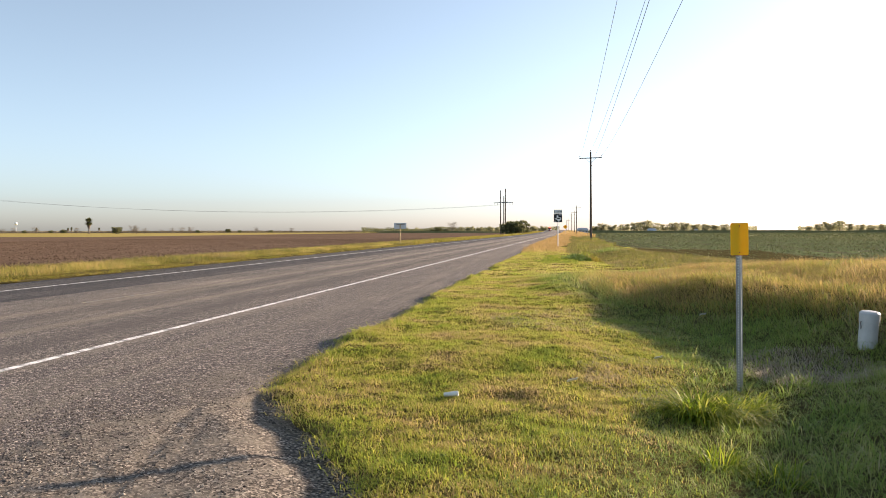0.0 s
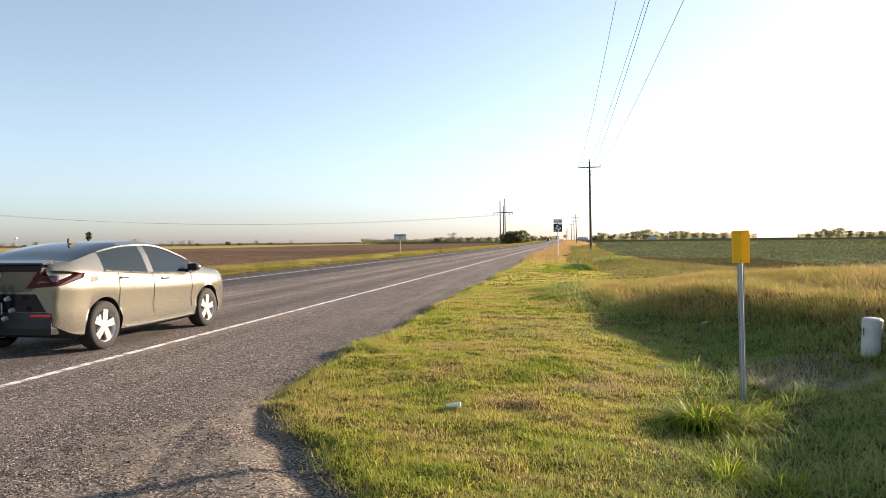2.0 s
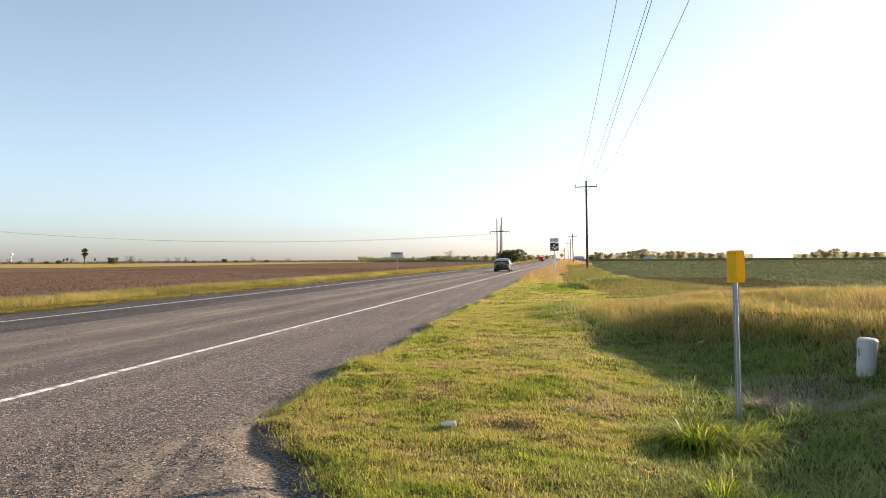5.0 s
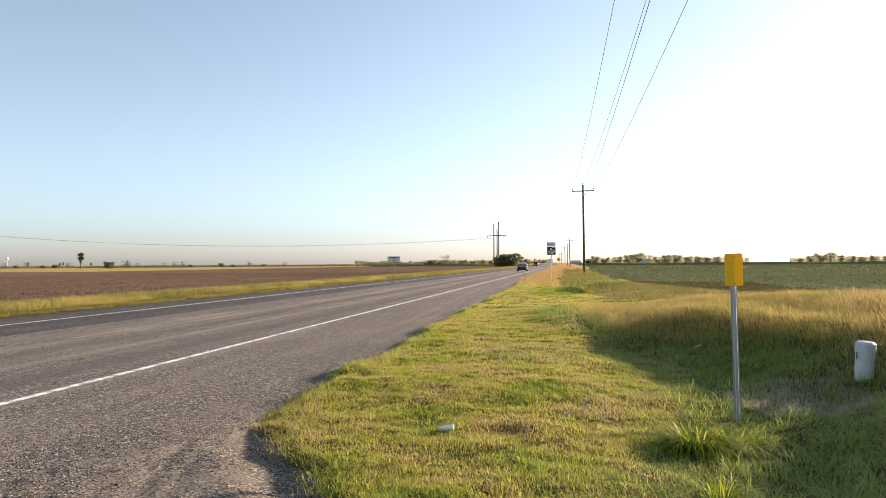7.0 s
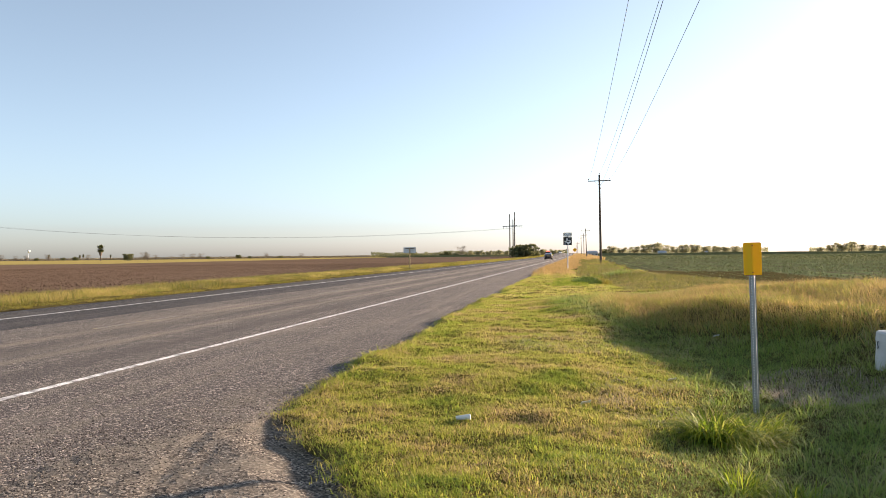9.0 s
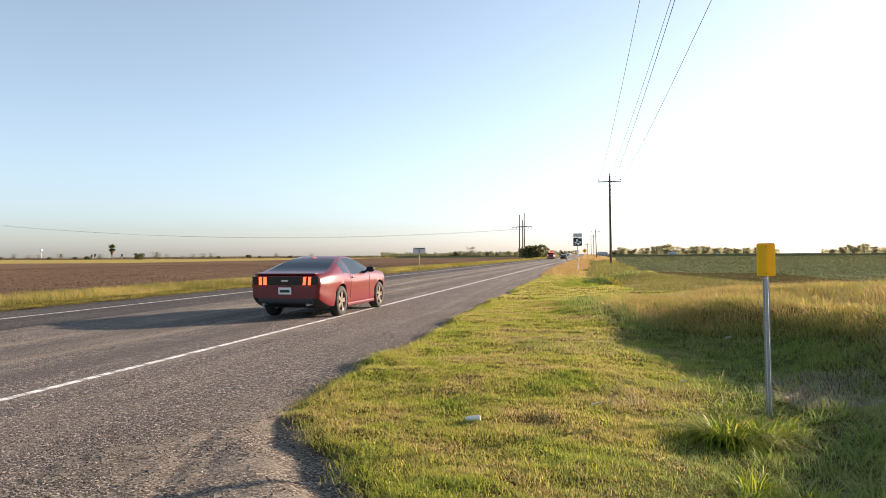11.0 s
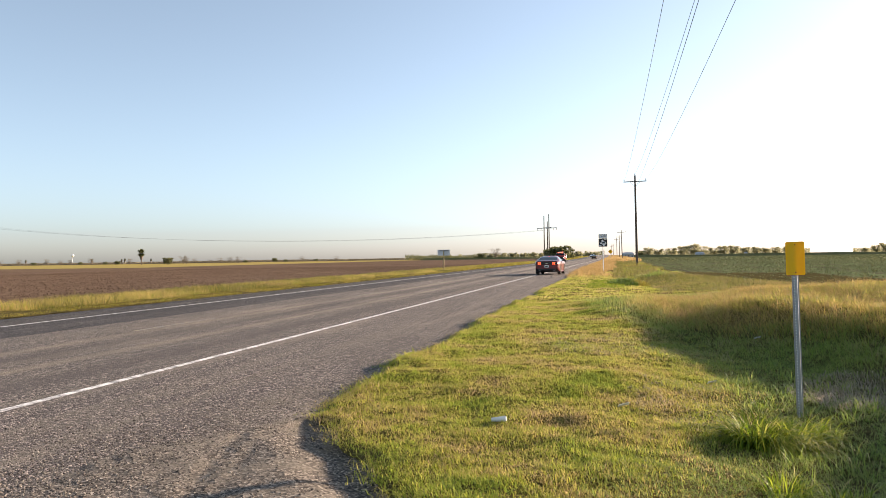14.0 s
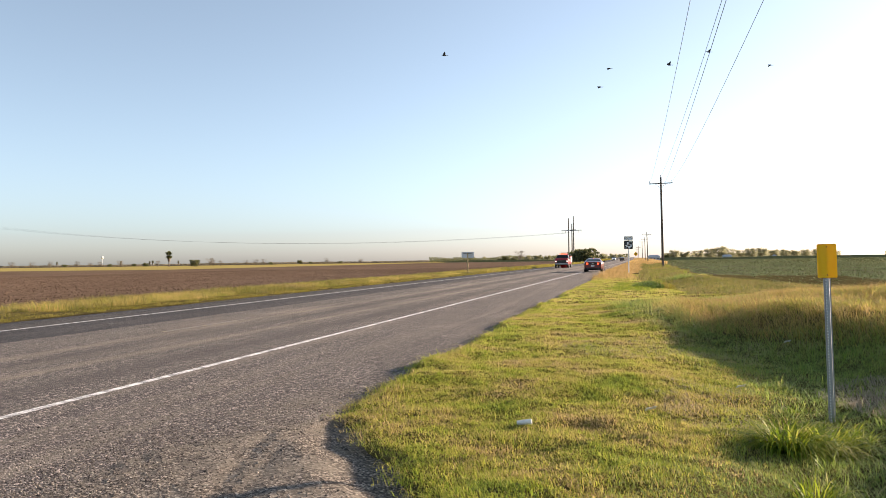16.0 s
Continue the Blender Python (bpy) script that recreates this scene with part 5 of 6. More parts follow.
def cut_wells(bm, spec):
    mats = [spec["paint"], GLASS, TRIM]
    shell = mesh_object("shell", bm, mats)
    cutter = bmesh.new()
    for y in (0.0, spec["base"]):
        for s in (-1, 1):
            tube(cutter, (s * (spec["w"] / 2 - 0.27), y, spec["r"]), (s * (spec["w"] / 2 + 0.3), y, spec["r"]), spec["r"] + 0.055, n=40)
    for f in cutter.faces:
        f.material_index = 2
    cut = mesh_object("cutter", cutter, mats)
    mod = shell.modifiers.new("wells", "BOOLEAN")
    mod.operation, mod.object, mod.solver = "DIFFERENCE", cut, "EXACT"
    dg = bpy.context.evaluated_depsgraph_get()
    me = bpy.data.meshes.new_from_object(shell.evaluated_get(dg))
    out = bmesh.new()
    out.from_mesh(me)
    for ob in (shell, cut):
        old = ob.data
        bpy.data.objects.remove(ob)
        bpy.data.meshes.remove(old)
    bpy.data.meshes.remove(me)
    return out


def pick(src, keep):
    bm = src.copy()
    bmesh.ops.delete(bm, geom=[f for f in bm.faces if not keep(f)], context="FACES")
    for f in bm.faces:
        f.material_index = 0
    return bm


def wheel(parent, x, y, r, w, rim_mat, spokes, side):
    """A wheel with tyre, rim and spokes; side is +1 on the right."""
    hub = empty("wheel")
    hub.parent = parent
    hub.location = (x, y, r)
    prof = [(r * 0.68, -w / 2), (r * 0.9, -w / 2 - 0.004), (r * 0.975, -w * 0.42), (r, -w * 0.3), (r, w * 0.3), (r * 0.975, w * 0.42), (r * 0.9, w / 2 + 0.004), (r * 0.68, w / 2)]

    def lathe(prof, n=36):
        bm = bmesh.new()
        rings = [[bm.verts.new((p[1], p[0] * math.cos(2 * math.pi * j / n), p[0] * math.sin(2 * math.pi * j / n))) for j in range(n)] for p in prof]
        for a, b in zip(rings, rings[1:]):
            for j in range(n):
                bm.faces.new((a[j], a[(j + 1) % n], b[(j + 1) % n], b[j])).smooth = True
        return bm

    part("tyre", lathe(prof), RUBBER, hub)
    part("rim", lathe([(r * 0.69, side * w * 0.48), (r * 0.66, side * w * 0.47), (r * 0.63, side * w * 0.2), (r * 0.60, -side * w * 0.3)]), rim_mat, hub)
    bm = bmesh.new()
    for j in range(spokes):
        a = 2 * math.pi * j / spokes
        m = Matrix.Rotation(a, 4, "X")
        for s in (-1, 1):
            vs = []
            for yy, zz in ((0.001 * s, r * 0.12), (0.040 * s, r * 0.12), (0.052 * s, r * 0.66), (0.006 * s, r * 0.66)):
                for xx in (side * w * 0.42, side * w * 0.28):
                    vs.append(bm.verts.new(m @ Vector((xx, yy, zz))))
            for q in ((0, 2, 4, 6), (1, 7, 5, 3), (0, 1, 3, 2), (2, 3, 5, 4), (4, 5, 7, 6), (6, 7, 1, 0)):
                bm.faces.new([vs[k] for k in q])
    tube(bm, (side * w * 0.22, 0, 0), (side * w * 0.44, 0, 0), r * 0.19, r * 0.15, n=18)
    bmesh.ops.recalc_face_normals(bm, faces=bm.faces)
    part("spokes", bm, rim_mat, hub)
    part("brake_disc", lathe([(r * 0.5, 0.0), (r * 0.08, 0.0)]), STEEL_GREY, hub)
    return hub


def build_car(name, spec, label, category="car"):
    car = empty(name)
    tagged(car, label, category)
    full = cut_wells(body_mesh(spec), spec)
    yc = lambda f: f.calc_center_median()
    body = part("body", pick(full, lambda f: f.material_index == 0), spec["paint"], car)
    part("underbody", pick(full, lambda f: f.material_index == 2), TRIM, car, "black sills and wheel wells")
    mid = (spec["screens"][0][1] + spec["screens"][1][0]) / 2
    zside = lambda f: abs(f.normal.x) > 0.62
    for s, nm in ((1, "side_window"), (-1, "side_window")):
        part(nm, pick(full, lambda f: f.material_index == 1 and zside(f) and yc(f).x * s > 0), GLASS, car, "dark tinted glass")
    part("rear_window", pick(full, lambda f: f.material_index == 1 and not zside(f) and yc(f).y < mid), GLASS, car, "dark tinted glass")
    part("windscreen", pick(full, lambda f: f.material_index == 1 and not zside(f) and yc(f).y >= mid), GLASS, car, "dark tinted glass")
    full.free()
    wheels = []
    for y in (0.0, spec["base"]):
        for s in (-1, 1):
            wheels.append(wheel(car, s * (spec["w"] / 2 - 0.125), y, spec["r"], 0.225, spec["rim"], 5, s))
    for s in (-1, 1):
        my = spec["mirror"]
        mz = float(spline(spec["belt"], my)) + 0.09
        mw = float(spline(spec["half"], my))
        bm = bmesh.new()
        bmesh.ops.create_uvsphere(bm, u_segments=14, v_segments=8, radius=1, matrix=Matrix.Translation((s * (mw + 0.07), my, mz)) @ Matrix.Diagonal((0.115, 0.075, 0.075, 1)))
        tube(bm, (s * (mw - 0.08), my + 0.02, mz - 0.06), (s * (mw + 0.02), my, mz - 0.02), 0.03, n=8)
        mirror = part("wing_mirror", bm, spec["mirror_mat"], car, shade=True)
        part("mirror_glass", box_bm(s * (mw + 0.075), my - 0.068, mz, 0.16, 0.012, 0.10, bevel=0.004), GLASS, mirror)
        for hy in spec["handles"]:
            hw, hz = float(spline(spec["half"], hy)), float(spline(spec["belt"], hy)) - 0.075
            part("door_handle", box_bm(s * (hw * 0.992 + 0.012), hy, hz, 0.03, 0.19, 0.03, bevel=0.01), spec["handle_mat"], car)
        for sy in spec["shuts"]:
            sw = float(spline(spec["half"], sy))
            zs, zb = float(spline(spec["belt"], sy)), float(spline(spec["bottom"], sy))
            seam = bmesh.new()
            m_ = zs - zb
            pts = [(sw * 0.986, zb + m_ * 0.25), (sw * 0.977, zb + m_ * 0.42), (sw * 1.002, zb + m_ * 0.68), (sw * 0.987, zs - 0.06), (sw * 0.957, zs)]
            for (xa, za), (xb, zb2) in zip(pts, pts[1:]):
                tube(seam, (s * xa, sy, za), (s * xb, sy, zb2), 0.004, n=5)
            part("door_seam", seam, TRIM, car)
    return car, wheels


def plate_on(car, x, y, z, w=0.305, h=0.152):
    pl = part("licence_plate", shifted(rounded_plate(w, h, 0.006, 0.012), pose(x, y, z)), PLATE, car, "white licence plate")
    part("plate_bar", box_bm(x, y - 0.005, z - 0.005, w * 0.75, 0.003, h * 0.38), BLACK_PAINT, pl, "dark bar")
    return pl


def slab(pts, t=0.02):
    """A thin curved lamp or panel from its outline (x, y, z), given thickness forwards."""
    bm = bmesh.new()
    f = bm.faces.new([bm.verts.new(p) for p in pts])
    ext = bmesh.ops.extrude_face_region(bm, geom=[f])
    bmesh.ops.translate(bm, vec=(0, t, 0), verts=[v for v in ext["geom"] if isinstance(v, bmesh.types.BMVert)])
    bmesh.ops.recalc_face_normals(bm, faces=bm.faces)
    return bm


HATCH = dict(rear=-0.84, front=3.69, base=2.694, w=1.80, r=0.325, tumble=0.40,
             bottom=[(-0.84, 0.36), (-0.6, 0.24), (0, 0.20), (2.7, 0.19), (3.4, 0.20), (3.69, 0.30)],
             top=[(-0.84, 1.13), (-0.76, 1.175), (-0.60, 1.20), (0.0, 1.345), (0.6, 1.44), (1.1, 1.465), (1.55, 1.43), (2.0, 1.29), (2.62, 1.03), (3.1, 0.95), (3.5, 0.84), (3.69, 0.62)],
             belt=[(-0.84, 1.04), (-0.5, 1.09), (0.1, 1.05), (0.9, 0.99), (2.2, 0.935), (2.7, 0.92), (3.3, 0.84), (3.69, 0.58)],
             half=[(-0.84, 0.80), (-0.6, 0.865), (0.0, 0.90), (1.5, 0.90), (2.7, 0.90), (3.3, 0.84), (3.69, 0.64)],
             side=(0.02, 2.30), pillar=(1.04, 1.17), screens=[(-0.56, 0.62), (1.62, 2.58)], mirror=2.12, handles=(0.42, 1.42), shuts=(0.30, 1.12, 2.18))
HATCH.update(paint=car_paint("warm_grey_metallic", (0.29, 0.275, 0.225), 0.72, 0.22), rim=ALLOY)
HATCH.update(mirror_mat=HATCH["paint"], handle_mat=CHROME)


def hatchback():
    spec = HATCH
    car, wheels = build_car("hatchback", spec, "grey metallic hatchback with a folded rack on its tow hitch")
    y = spec["rear"]
    part("spoiler", shifted(box_bm(0, 0, 0, 1.34, 0.22, 0.04, bevel=0.014), pose(0, y + 0.06, 1.185, 8)), GLOSS_BLACK, car, "black tail spoiler")
    part("tailgate_panel", slab([(-0.68, y - 0.070, 1.13), (0.68, y - 0.070, 1.13), (0.62, y - 0.034, 0.93), (0.42, y - 0.016, 0.83), (-0.42, y - 0.016, 0.83), (-0.62, y - 0.034, 0.93)], 0.07), spec["paint"], car)
    part("tailgate_band", slab([(-0.68, y - 0.082, 1.15), (0.68, y - 0.082, 1.15), (0.64, y - 0.072, 1.08), (-0.64, y - 0.072, 1.08)], 0.06), GLOSS_BLACK, car, "gloss black band under the spoiler")
    part("emblem", box_bm(0, y - 0.062, 1.04, 0.17, 0.015, 0.042, bevel=0.006), GOLD, car, "small gold emblem")
    for s in (-1, 1):
        lamp = part("tail_lamp", slab([(s * 0.42, y - 0.036, 0.87), (s * 0.62, y - 0.072, 1.08), (s * 0.84, y + 0.03, 1.09), (s * 0.905, y + 0.36, 1.045), (s * 0.905, y + 0.34, 0.985), (s * 0.84, y + 0.0, 0.90)], 0.06), LENS_RED, car, "dark red tail lamp")
        part("clear_strip", slab([(s * 0.58, y - 0.056, 0.94), (s * 0.65, y - 0.070, 1.02), (s * 0.83, y + 0.006, 1.03), (s * 0.83, y - 0.004, 0.95)], 0.03), LENS_CLEAR, lamp, "clear lens strip")
        part("reflector", box_bm(s * 0.60, y - 0.012, 0.53, 0.28, 0.03, 0.032, bevel=0.008), GLOWING_REFLECTOR, car, "red bumper reflector with a faint added glow")
        arch = bmesh.new()
        run = np.linspace(0.02, 2.24, 22)
        for row in (7, 9):
            pts = []
            for yy in run:
                x, z = section(spec, yy)[row]
                pts.append(Vector((s * (x + 0.006), yy, z)))
            for a, b in zip(pts, pts[1:]):
                tube(arch, a, b, 0.015, n=6)
        part("window_trim", arch, CHROME, car, "chrome window surround")
        sill = bmesh.new()
        edge = [Vector((s * (section(spec, yy)[2][0] + 0.006), yy, section(spec, yy)[2][1] + 0.02)) for yy in np.linspace(0.45, 2.25, 10)]
        for a, b in zip(edge, edge[1:]):
            tube(sill, a, b, 0.013, n=6)
        part("sill_trim", sill, CHROME, car, "bright strip along the sill")
        part("fuel_flap", box_bm(s * 0.886, -0.22, 0.93, 0.012, 0.15, 0.13, bevel=0.005), spec["paint"], car)
    part("bumper_insert", slab([(-0.52, y - 0.014, 0.80), (0.52, y - 0.014, 0.80), (0.66, y - 0.012, 0.58), (-0.66, y - 0.012, 0.58)], 0.05), GLOSS_BLACK, car, "black bumper insert behind the rack")
    part("rear_bumper", shifted(box_bm(0, 0, 0, 1.54, 0.24, 0.32, bevel=0.10), pose(0, y + 0.085, 0.43)), TRIM, car, "black lower bumper")
    plate_on(car, -0.08, y - 0.03, 0.62)
    part("antenna_fin", shifted(box_bm(0, 0, 0, 0.028, 0.14, 0.075, bevel=0.012), pose(0, 0.48, 1.455, -8)), TRIM, car, "black roof fin antenna")
    rack = empty("hitch_rack")
    rack.parent = car
    for z in (0.72, 0.56):
        part("tray_arm", box_bm(-0.30, y - 0.13, z, 0.80, 0.08, 0.07, bevel=0.02), TRIM, rack)
    for x in (-0.34, -0.02, 0.10):
        part("upright", box_bm(x, y - 0.13, 0.66, 0.045, 0.05, 0.40, bevel=0.01), TRIM, rack)
    part("receiver_bar", box_bm(0, y - 0.02, 0.40, 0.08, 0.34, 0.08, bevel=0.01), TRIM, rack)
    for x, z in ((0.24, 0.74), (0.30, 0.60), (0.2, 0.5)):
        part("clamp", tube_bm((x, y - 0.16, z), (x + 0.05, y - 0.16, z + 0.02), 0.03, n=10), STEEL_GREY, rack)
    return car, wheels


COUPE = dict(rear=-1.08, front=3.68, base=2.72, w=1.83, r=0.345, tumble=0.60,
             bottom=[(-1.08, 0.42), (-0.8, 0.28), (0, 0.20), (2.7, 0.19), (3.4, 0.20), (3.68, 0.30)],
             top=[(-1.08, 0.95), (-0.98, 0.985), (-0.70, 1.005), (-0.42, 1.06), (0.2, 1.25), (0.75, 1.37), (1.15, 1.38), (1.5, 1.34), (2.28, 1.03), (2.8, 0.98), (3.4, 0.85), (3.68, 0.62)],
             belt=[(-1.08, 0.90), (-0.6, 0.965), (0.1, 0.985), (0.9, 0.94), (2.0, 0.95), (2.6, 0.94), (3.3, 0.84), (3.68, 0.58)],
             half=[(-1.08, 0.80), (-0.7, 0.88), (0.0, 0.915), (0.8, 0.885), (1.8, 0.885), (2.7, 0.905), (3.3, 0.85), (3.68, 0.64)],
             narrow=True, side=(0.10, 1.98), pillar=(0.55, 0.66), screens=[(-0.44, 0.46), (1.36, 2.26)], mirror=1.82, handles=(0.78,), shuts=(0.62, 1.96))
COUPE.update(paint=car_paint("ruby_red_metallic", (0.135, 0.003, 0.008), 0.0, 0.28), rim=DARK_ALLOY)
COUPE.update(mirror_mat=TRIM, handle_mat=COUPE["paint"])


def coupe():
    spec = COUPE
    car, wheels = build_car("coupe", spec, "ruby red two-door coupe with three-bar tail lamps lit")
    y = spec["rear"]
    part("spoiler", shifted(box_bm(0, 0, 0, 1.42, 0.15, 0.03, bevel=0.012), pose(0, y + 0.06, 0.995, 6)), spec["paint"], car, "red lip spoiler")
    part("tail_panel", slab([(-0.78, y - 0.014, 0.93), (0.78, y - 0.014, 0.93), (0.75, y - 0.014, 0.75), (-0.75, y - 0.014, 0.75)], 0.04), GLOSS_BLACK, car, "gloss black tail panel")
    part("emblem", box_bm(0, y - 0.022, 0.835, 0.16, 0.012, 0.045, bevel=0.01), CHROME, car, "small chrome emblem")
    for s in (-1, 1):
        for j in range(3):
            x = s * (0.47 + 0.115 * j)
            part("tail_lamp_bar", slab([(x - 0.032, y - 0.028 + 0.01 * j, 0.925), (x + 0.036, y - 0.028 + 0.01 * j, 0.925), (x + 0.028 - 0.012 * s, y - 0.034 + 0.01 * j, 0.75), (x - 0.036 - 0.006 * s, y - 0.034 + 0.01 * j, 0.75)], 0.03), BRAKE, car, "lit amber-red lamp bar")
        part("exhaust_tip", tube_bm((s * 0.52, y + 0.0, 0.33), (s * 0.52, y + 0.25, 0.34), 0.04, n=16), STEEL_GREY, car)
        part("side_skirt", box_bm(s * 0.86, 1.36, 0.235, 0.06, 1.9, 0.07, bevel=0.02), spec["paint"], car)
    part("rear_diffuser", shifted(box_bm(0, 0, 0, 1.30, 0.20, 0.13, bevel=0.05), pose(0, y + 0.085, 0.40)), TRIM, car, "black lower bumper and diffuser")
    plate_on(car, 0, y - 0.02, 0.62)
    part("high_brake_lamp", box_bm(0, 0.52, float(spline(spec["top"], 0.52)) + 0.002, 0.08, 0.03, 0.010, bevel=0.003), BRAKE, car, "small lit brake lamp")
    return car, wheels


def pickup():
    spec = dict(rear=-1.3, front=4.3, base=3.5, w=2.03, r=0.40, tumble=0.22,
                bottom=[(-1.3, 0.55), (0, 0.45), (3.5, 0.45), (4.3, 0.5)],
                top=[(-1.3, 1.22), (1.35, 1.24), (1.5, 1.85), (1.7, 1.95), (2.5, 1.95), (2.75, 1.85), (3.2, 1.32), (3.9, 1.26), (4.25, 1.18), (4.3, 0.9)],
                belt=[(-1.3, 1.20), (1.3, 1.22), (2.8, 1.24), (3.6, 1.22), (4.2, 1.1), (4.3, 0.85)],
                half=[(-1.3, 0.98), (0, 1.01), (3.5, 1.01), (4.1, 0.98), (4.3, 0.9)],
                side=(1.6, 2.95), pillar=(2.15, 2.25), screens=[(1.36, 1.5), (2.72, 3.15)], mirror=2.9, handles=(2.0,), shuts=(1.6, 2.95))
    spec.update(paint=car_paint("fire_engine_red", (0.34, 0.014, 0.016), 0.0), rim=ALLOY, mirror_mat=TRIM, handle_mat=CHROME)
    car, wheels = build_car("fire_pickup", spec, "red fire service pickup with light bar and equipment body", "truck")
    part("light_bar", box_bm(0, 2.15, 2.05, 1.05, 0.28, 0.15, bevel=0.04), WARNING, car, "lit red light bar")
    eq = part("equipment_body", box_bm(0, -0.1, 1.3, 2.0, 2.4, 0.9, bevel=0.05), spec["paint"], car, "red equipment body")
    for s in (-1, 1):
        part("locker_door", box_bm(s * 1.01, -0.1, 1.25, 0.03, 1.9, 0.7, bevel=0.01), WHITE_PAINT, eq, "white locker door")
        part("headlamp", box_bm(s * 0.80, 4.24, 0.98, 0.17, 0.12, 0.11, bevel=0.04), HEADLIGHT, car, "lit headlamp")
    part("hose_reel", tube_bm((-0.5, -0.2, 1.95), (0.5, -0.2, 1.95), 0.3, n=20), spec["paint"], eq, "red hose reel")
    part("grille", box_bm(0, 4.27, 0.96, 1.3, 0.1, 0.36, bevel=0.03), GLOSS_BLACK, car, "black grille")
    part("front_bumper", box_bm(0, 4.36, 0.62, 1.95, 0.2, 0.24, bevel=0.05), STEEL_GREY, car, "grey steel front bumper")
    part("bumper_guard", box_bm(0, 4.40, 0.78, 1.2, 0.10, 0.16, bevel=0.03), TRIM, car, "black bumper guard")
    return car, wheels


def far_sedan():
    spec = dict(HATCH)
    spec.update(paint=car_paint("white_car_paint", (0.72, 0.72, 0.70), 0.0), mirror_mat=TRIM)
    car, wheels = build_car("sedan", spec, "white car with headlamps lit on the far road")
    for s in (-1, 1):
        part("headlamp", box_bm(s * 0.58, 3.56, 0.68, 0.3, 0.14, 0.12, bevel=0.03), HEADLIGHT, car, "lit headlamp")
    part("grille", box_bm(0, 3.64, 0.56, 0.8, 0.1, 0.16, bevel=0.03), GLOSS_BLACK, car, "black grille")
    part("front_bumper", box_bm(0, 3.66, 0.38, 1.3, 0.1, 0.16, bevel=0.04), TRIM, car, "dark lower bumper")
    return car, wheels


# ---------------------------------------------------------------- birds
FEATHER = plain("dark_feathers", (0.02, 0.02, 0.022), 0.7, 0, 0.3, 30.0)


def bird():
    ob = empty("bird")
    tagged(ob, "dark bird flying with beating wings", "bird", "flock over the road")
    bm = bmesh.new()
    bmesh.ops.create_uvsphere(bm, u_segments=12, v_segments=8, radius=1, matrix=Matrix.Diagonal((0.045, 0.13, 0.045, 1)))
    bmesh.ops.create_uvsphere(bm, u_segments=10, v_segments=6, radius=0.032, matrix=Matrix.Translation((0, 0.14, 0.015)))
    tube(bm, (0, 0.165, 0.012), (0, 0.20, 0.006), 0.010, 0.002, n=6)
    part("body", bm, FEATHER, ob, shade=True)
    tail = bmesh.new()
    v = [tail.verts.new(p) for p in ((-0.02, -0.10, 0.0), (0.02, -0.10, 0.0), (0.045, -0.25, 0.0), (-0.045, -0.25, 0.0), (-0.02, -0.10, 0.008), (0.02, -0.10, 0.008), (0.045, -0.25, 0.004), (-0.045, -0.25, 0.004))]
    for q in ((3, 2, 1, 0), (4, 5, 6, 7), (0, 1, 5, 4), (1, 2, 6, 5), (2, 3, 7, 6), (3, 0, 4, 7)):
        tail.faces.new([v[a] for a in q])
    part("tail", tail, FEATHER, ob)
    for s in (-1, 1):
        bm = bmesh.new()
        top = [bm.verts.new((s * x, y, 0.006)) for x, y in ((0.0, 0.07), (0.11, 0.085), (0.24, 0.02), (0.13, -0.045), (0.0, -0.05))]
        bot = [bm.verts.new((v.co.x, v.co.y, -0.004)) for v in top]
        bm.faces.new(top)
        bm.faces.new(bot[::-1])
        for a in range(5):
            b = (a + 1) % 5
            bm.faces.new((top[a], bot[a], bot[b], top[b]))
        bmesh.ops.recalc_face_normals(bm, faces=bm.faces)
        w = part("wing", bm, FEATHER, ob)
        w.location = (s * 0.03, 0.0, 0.02)
    return ob


# ---------------------------------------------------------------- what moves
HATCH_CAR, HATCH_WHEELS = hatchback()
COUPE_CAR, COUPE_WHEELS = coupe()
TRUCK, TRUCK_WHEELS = pickup()
SEDAN, SEDAN_WHEELS = far_sedan()

# seconds, across the road, along the road (rear axle), heading
HATCH_ROWS = [(0.0, -7.2, -38.6, 0), (1.9, -7.08, 6.45, -1), (2.1, -7.06, 11.2, -1), (2.5, -7.12, 21.15, 0), (3.0, -7.13, 33.6, 0), (3.5, -7.1, 45.9, 0), (4.2, -7.05, 61.8, 0),
              (6.3, -7.1, 109.5, 0), (8.0, -7.15, 147, 0), (9.2, -7.2, 171, 0), (12.0, -7.2, 219, 0), (14.0, -7.2, 251, 0), (16.0, -7.2, 288, 0)]
COUPE_ROWS = [(0.0, -7.2, -172, 0), (8.0, -7.2, -33, 0), (10.0, -6.95, 0.8, -1.0), (11.3, -6.33, 20.3, -2.0), (11.5, -6.19, 23.2, -2.0), (12.0, -5.80, 29.9, -2.0), (12.5, -5.57, 36.6, -2.0),
              (13.0, -5.30, 42.6, -2.2), (14.0, -4.85, 53.5, -1.8), (14.5, -4.70, 58.4, -1.0), (15.0, -4.63, 63.0, -0.4), (16.0, -4.60, 72.8, 0)]
TRUCK_ROWS = [(0.0, -11.2, 445, 180), (4.2, -11.2, 345, 180), (8.0, -11.2, 280, 180), (12.0, -11.2, 194, 180), (14.0, -11.2, 154, 180), (16.0, -11.15, 109.5, 180)]
SEDAN_ROWS = [(0.0, -11.2, 730, 180), (9.2, -11.2, 492, 180), (12.0, -11.2, 417, 180), (14.0, -11.2, 370, 180), (16.0, -11.2, 317, 180)]
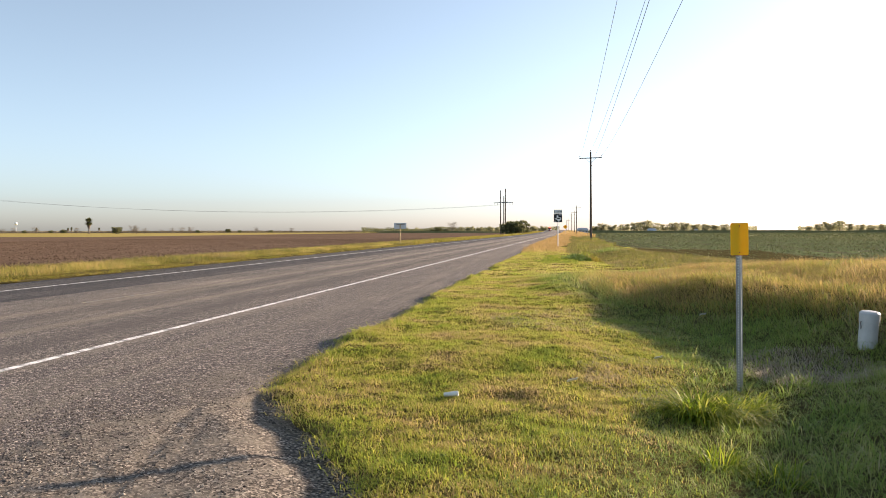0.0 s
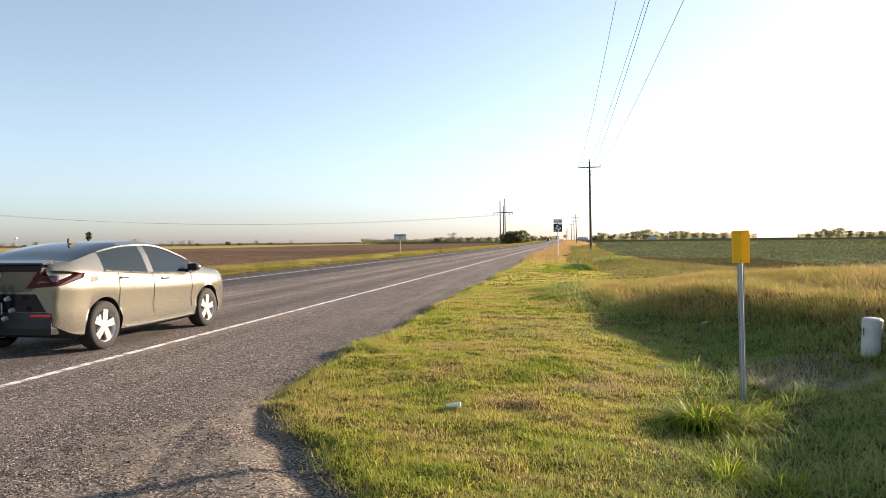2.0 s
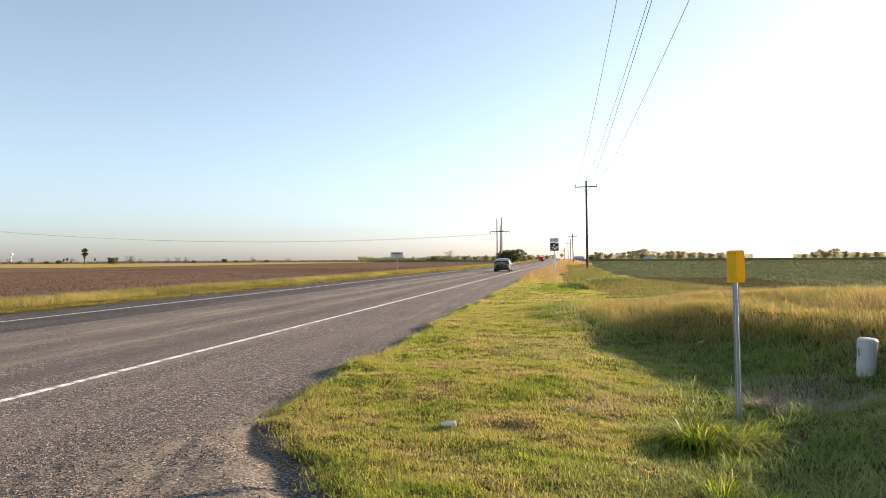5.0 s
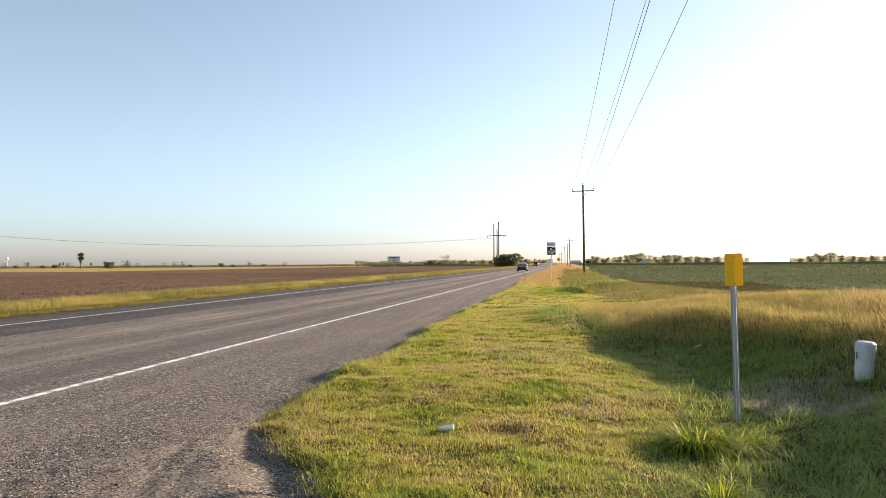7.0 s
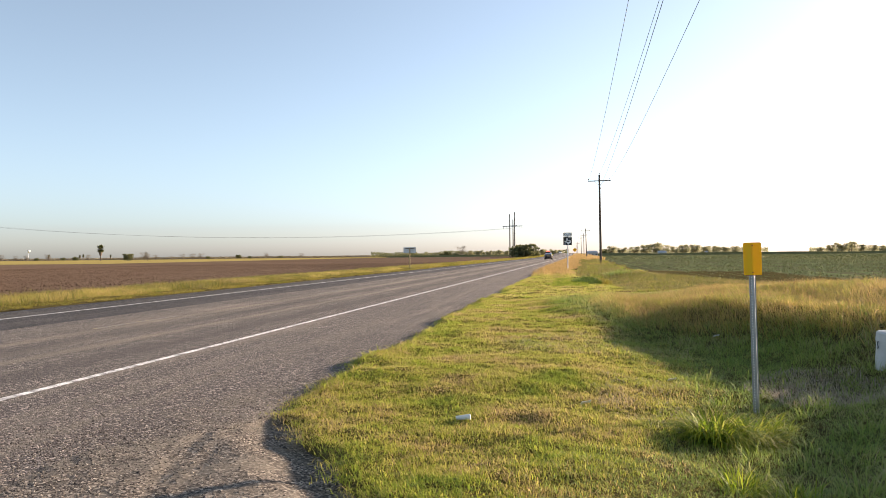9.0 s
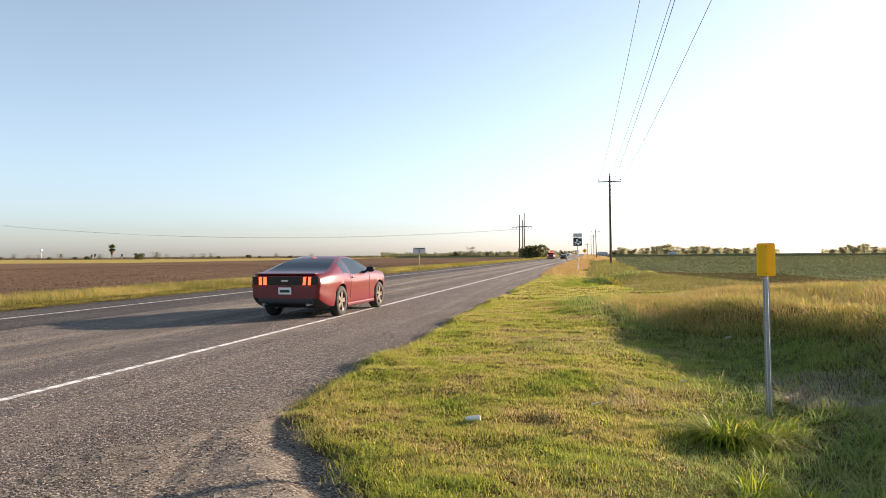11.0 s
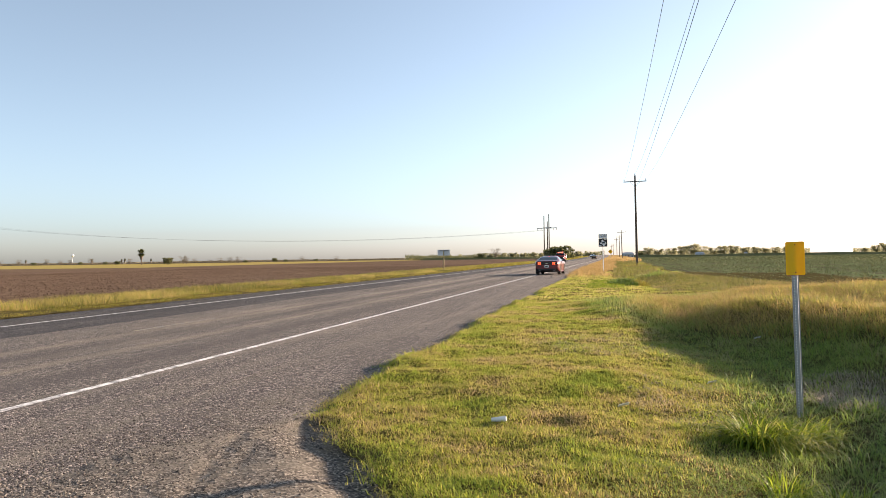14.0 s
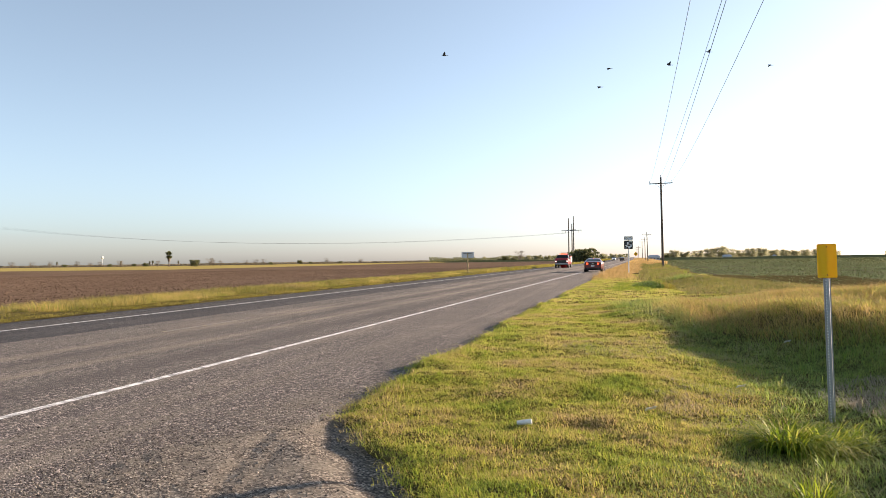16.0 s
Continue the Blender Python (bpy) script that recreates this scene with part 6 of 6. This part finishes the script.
# where each bird is half a second before the end, and at the end
BIRDS = [((-3.0, 48.6, 15.9), (-11.9, 44.3, 14.4)), ((5.1, 54.9, 12.4), (-2.6, 51.0, 13.2)), ((6.7, 59.4, 14.3), (-2.1, 55.2, 15.5)),
         ((9.5, 51.9, 13.3), (1.9, 48.1, 13.6)), ((12.9, 56.9, 14.8), (4.7, 52.9, 15.5)), ((17.5, 62.2, 13.9), (9.5, 58.4, 15.6))]
FLOCK = [bird()]
for pair in BIRDS[1:]:
    FLOCK.append(copy_thing(FLOCK[0], pose(*pair[1])))


def drive(thing, wheels, rows, r, gap):
    """Key a vehicle along the road, and its wheels by what a spoked wheel shows at the film's rate."""
    walk(thing, [(t, pose(x + float(road_dx(y)), y, float(road_z(y)), 0, 0, h)) for t, x, y, h in rows])
    ts, ys = [q[0] for q in rows], [q[2] for q in rows]
    dist = np.abs(np.diff(np.interp(np.arange(0, 481) / 30.0, ts, ys)))
    step = (np.degrees(dist / r) + 36.0) % 72.0 - 36.0
    angle = np.concatenate([[0.0], np.cumsum(step)])
    for w in wheels:
        at = w.location.copy()
        keys = [(j / 30.0, pose(at.x, at.y, at.z, -angle[j], 0, 0)) for j in range(0, 481, gap)]
        walk(w, keys)


def motions():
    drive(HATCH_CAR, HATCH_WHEELS, HATCH_ROWS, 0.325, 2)
    drive(COUPE_CAR, COUPE_WHEELS, COUPE_ROWS, 0.345, 2)
    drive(TRUCK, TRUCK_WHEELS, TRUCK_ROWS, 0.40, 2)
    drive(SEDAN, SEDAN_WHEELS, SEDAN_ROWS, 0.325, 2)
    for j, (ob, (a, b)) in enumerate(zip(FLOCK, BIRDS)):
        a, b = Vector(a), Vector(b)
        v = (b - a) / 0.5
        h = math.degrees(math.atan2(-v.x, v.y))
        rows = [(t, b - v * (16.0 - t)) for t in (0.0, 8.0, 16.0)]
        if j == 0:
            # the leading bird climbs, then dips
            rows = [(0.0, Vector((303.7, 181.9, 15.3))), (14.5, Vector((15.4, 57.2, 15.3))), (15.0, Vector((5.5, 52.9, 16.5))), (15.5, a), (16.0, b)]
        walk(ob, [(t, pose(*at, 0, 0, h)) for t, at in rows])
        for w in [c for c in ob.children if c.name.startswith("wing")]:
            s = 1 if w.location.x > 0 else -1
            at = w.location.copy()
            beat = [0.0] + [14.2 + 0.1 * k for k in range(19)]
            walk(w, [(t, pose(at.x, at.y, at.z, 0, -s * (12 + 42 * math.sin(k * 2.1 + j * 1.7)), 0)) for k, t in enumerate(beat)])


motions()
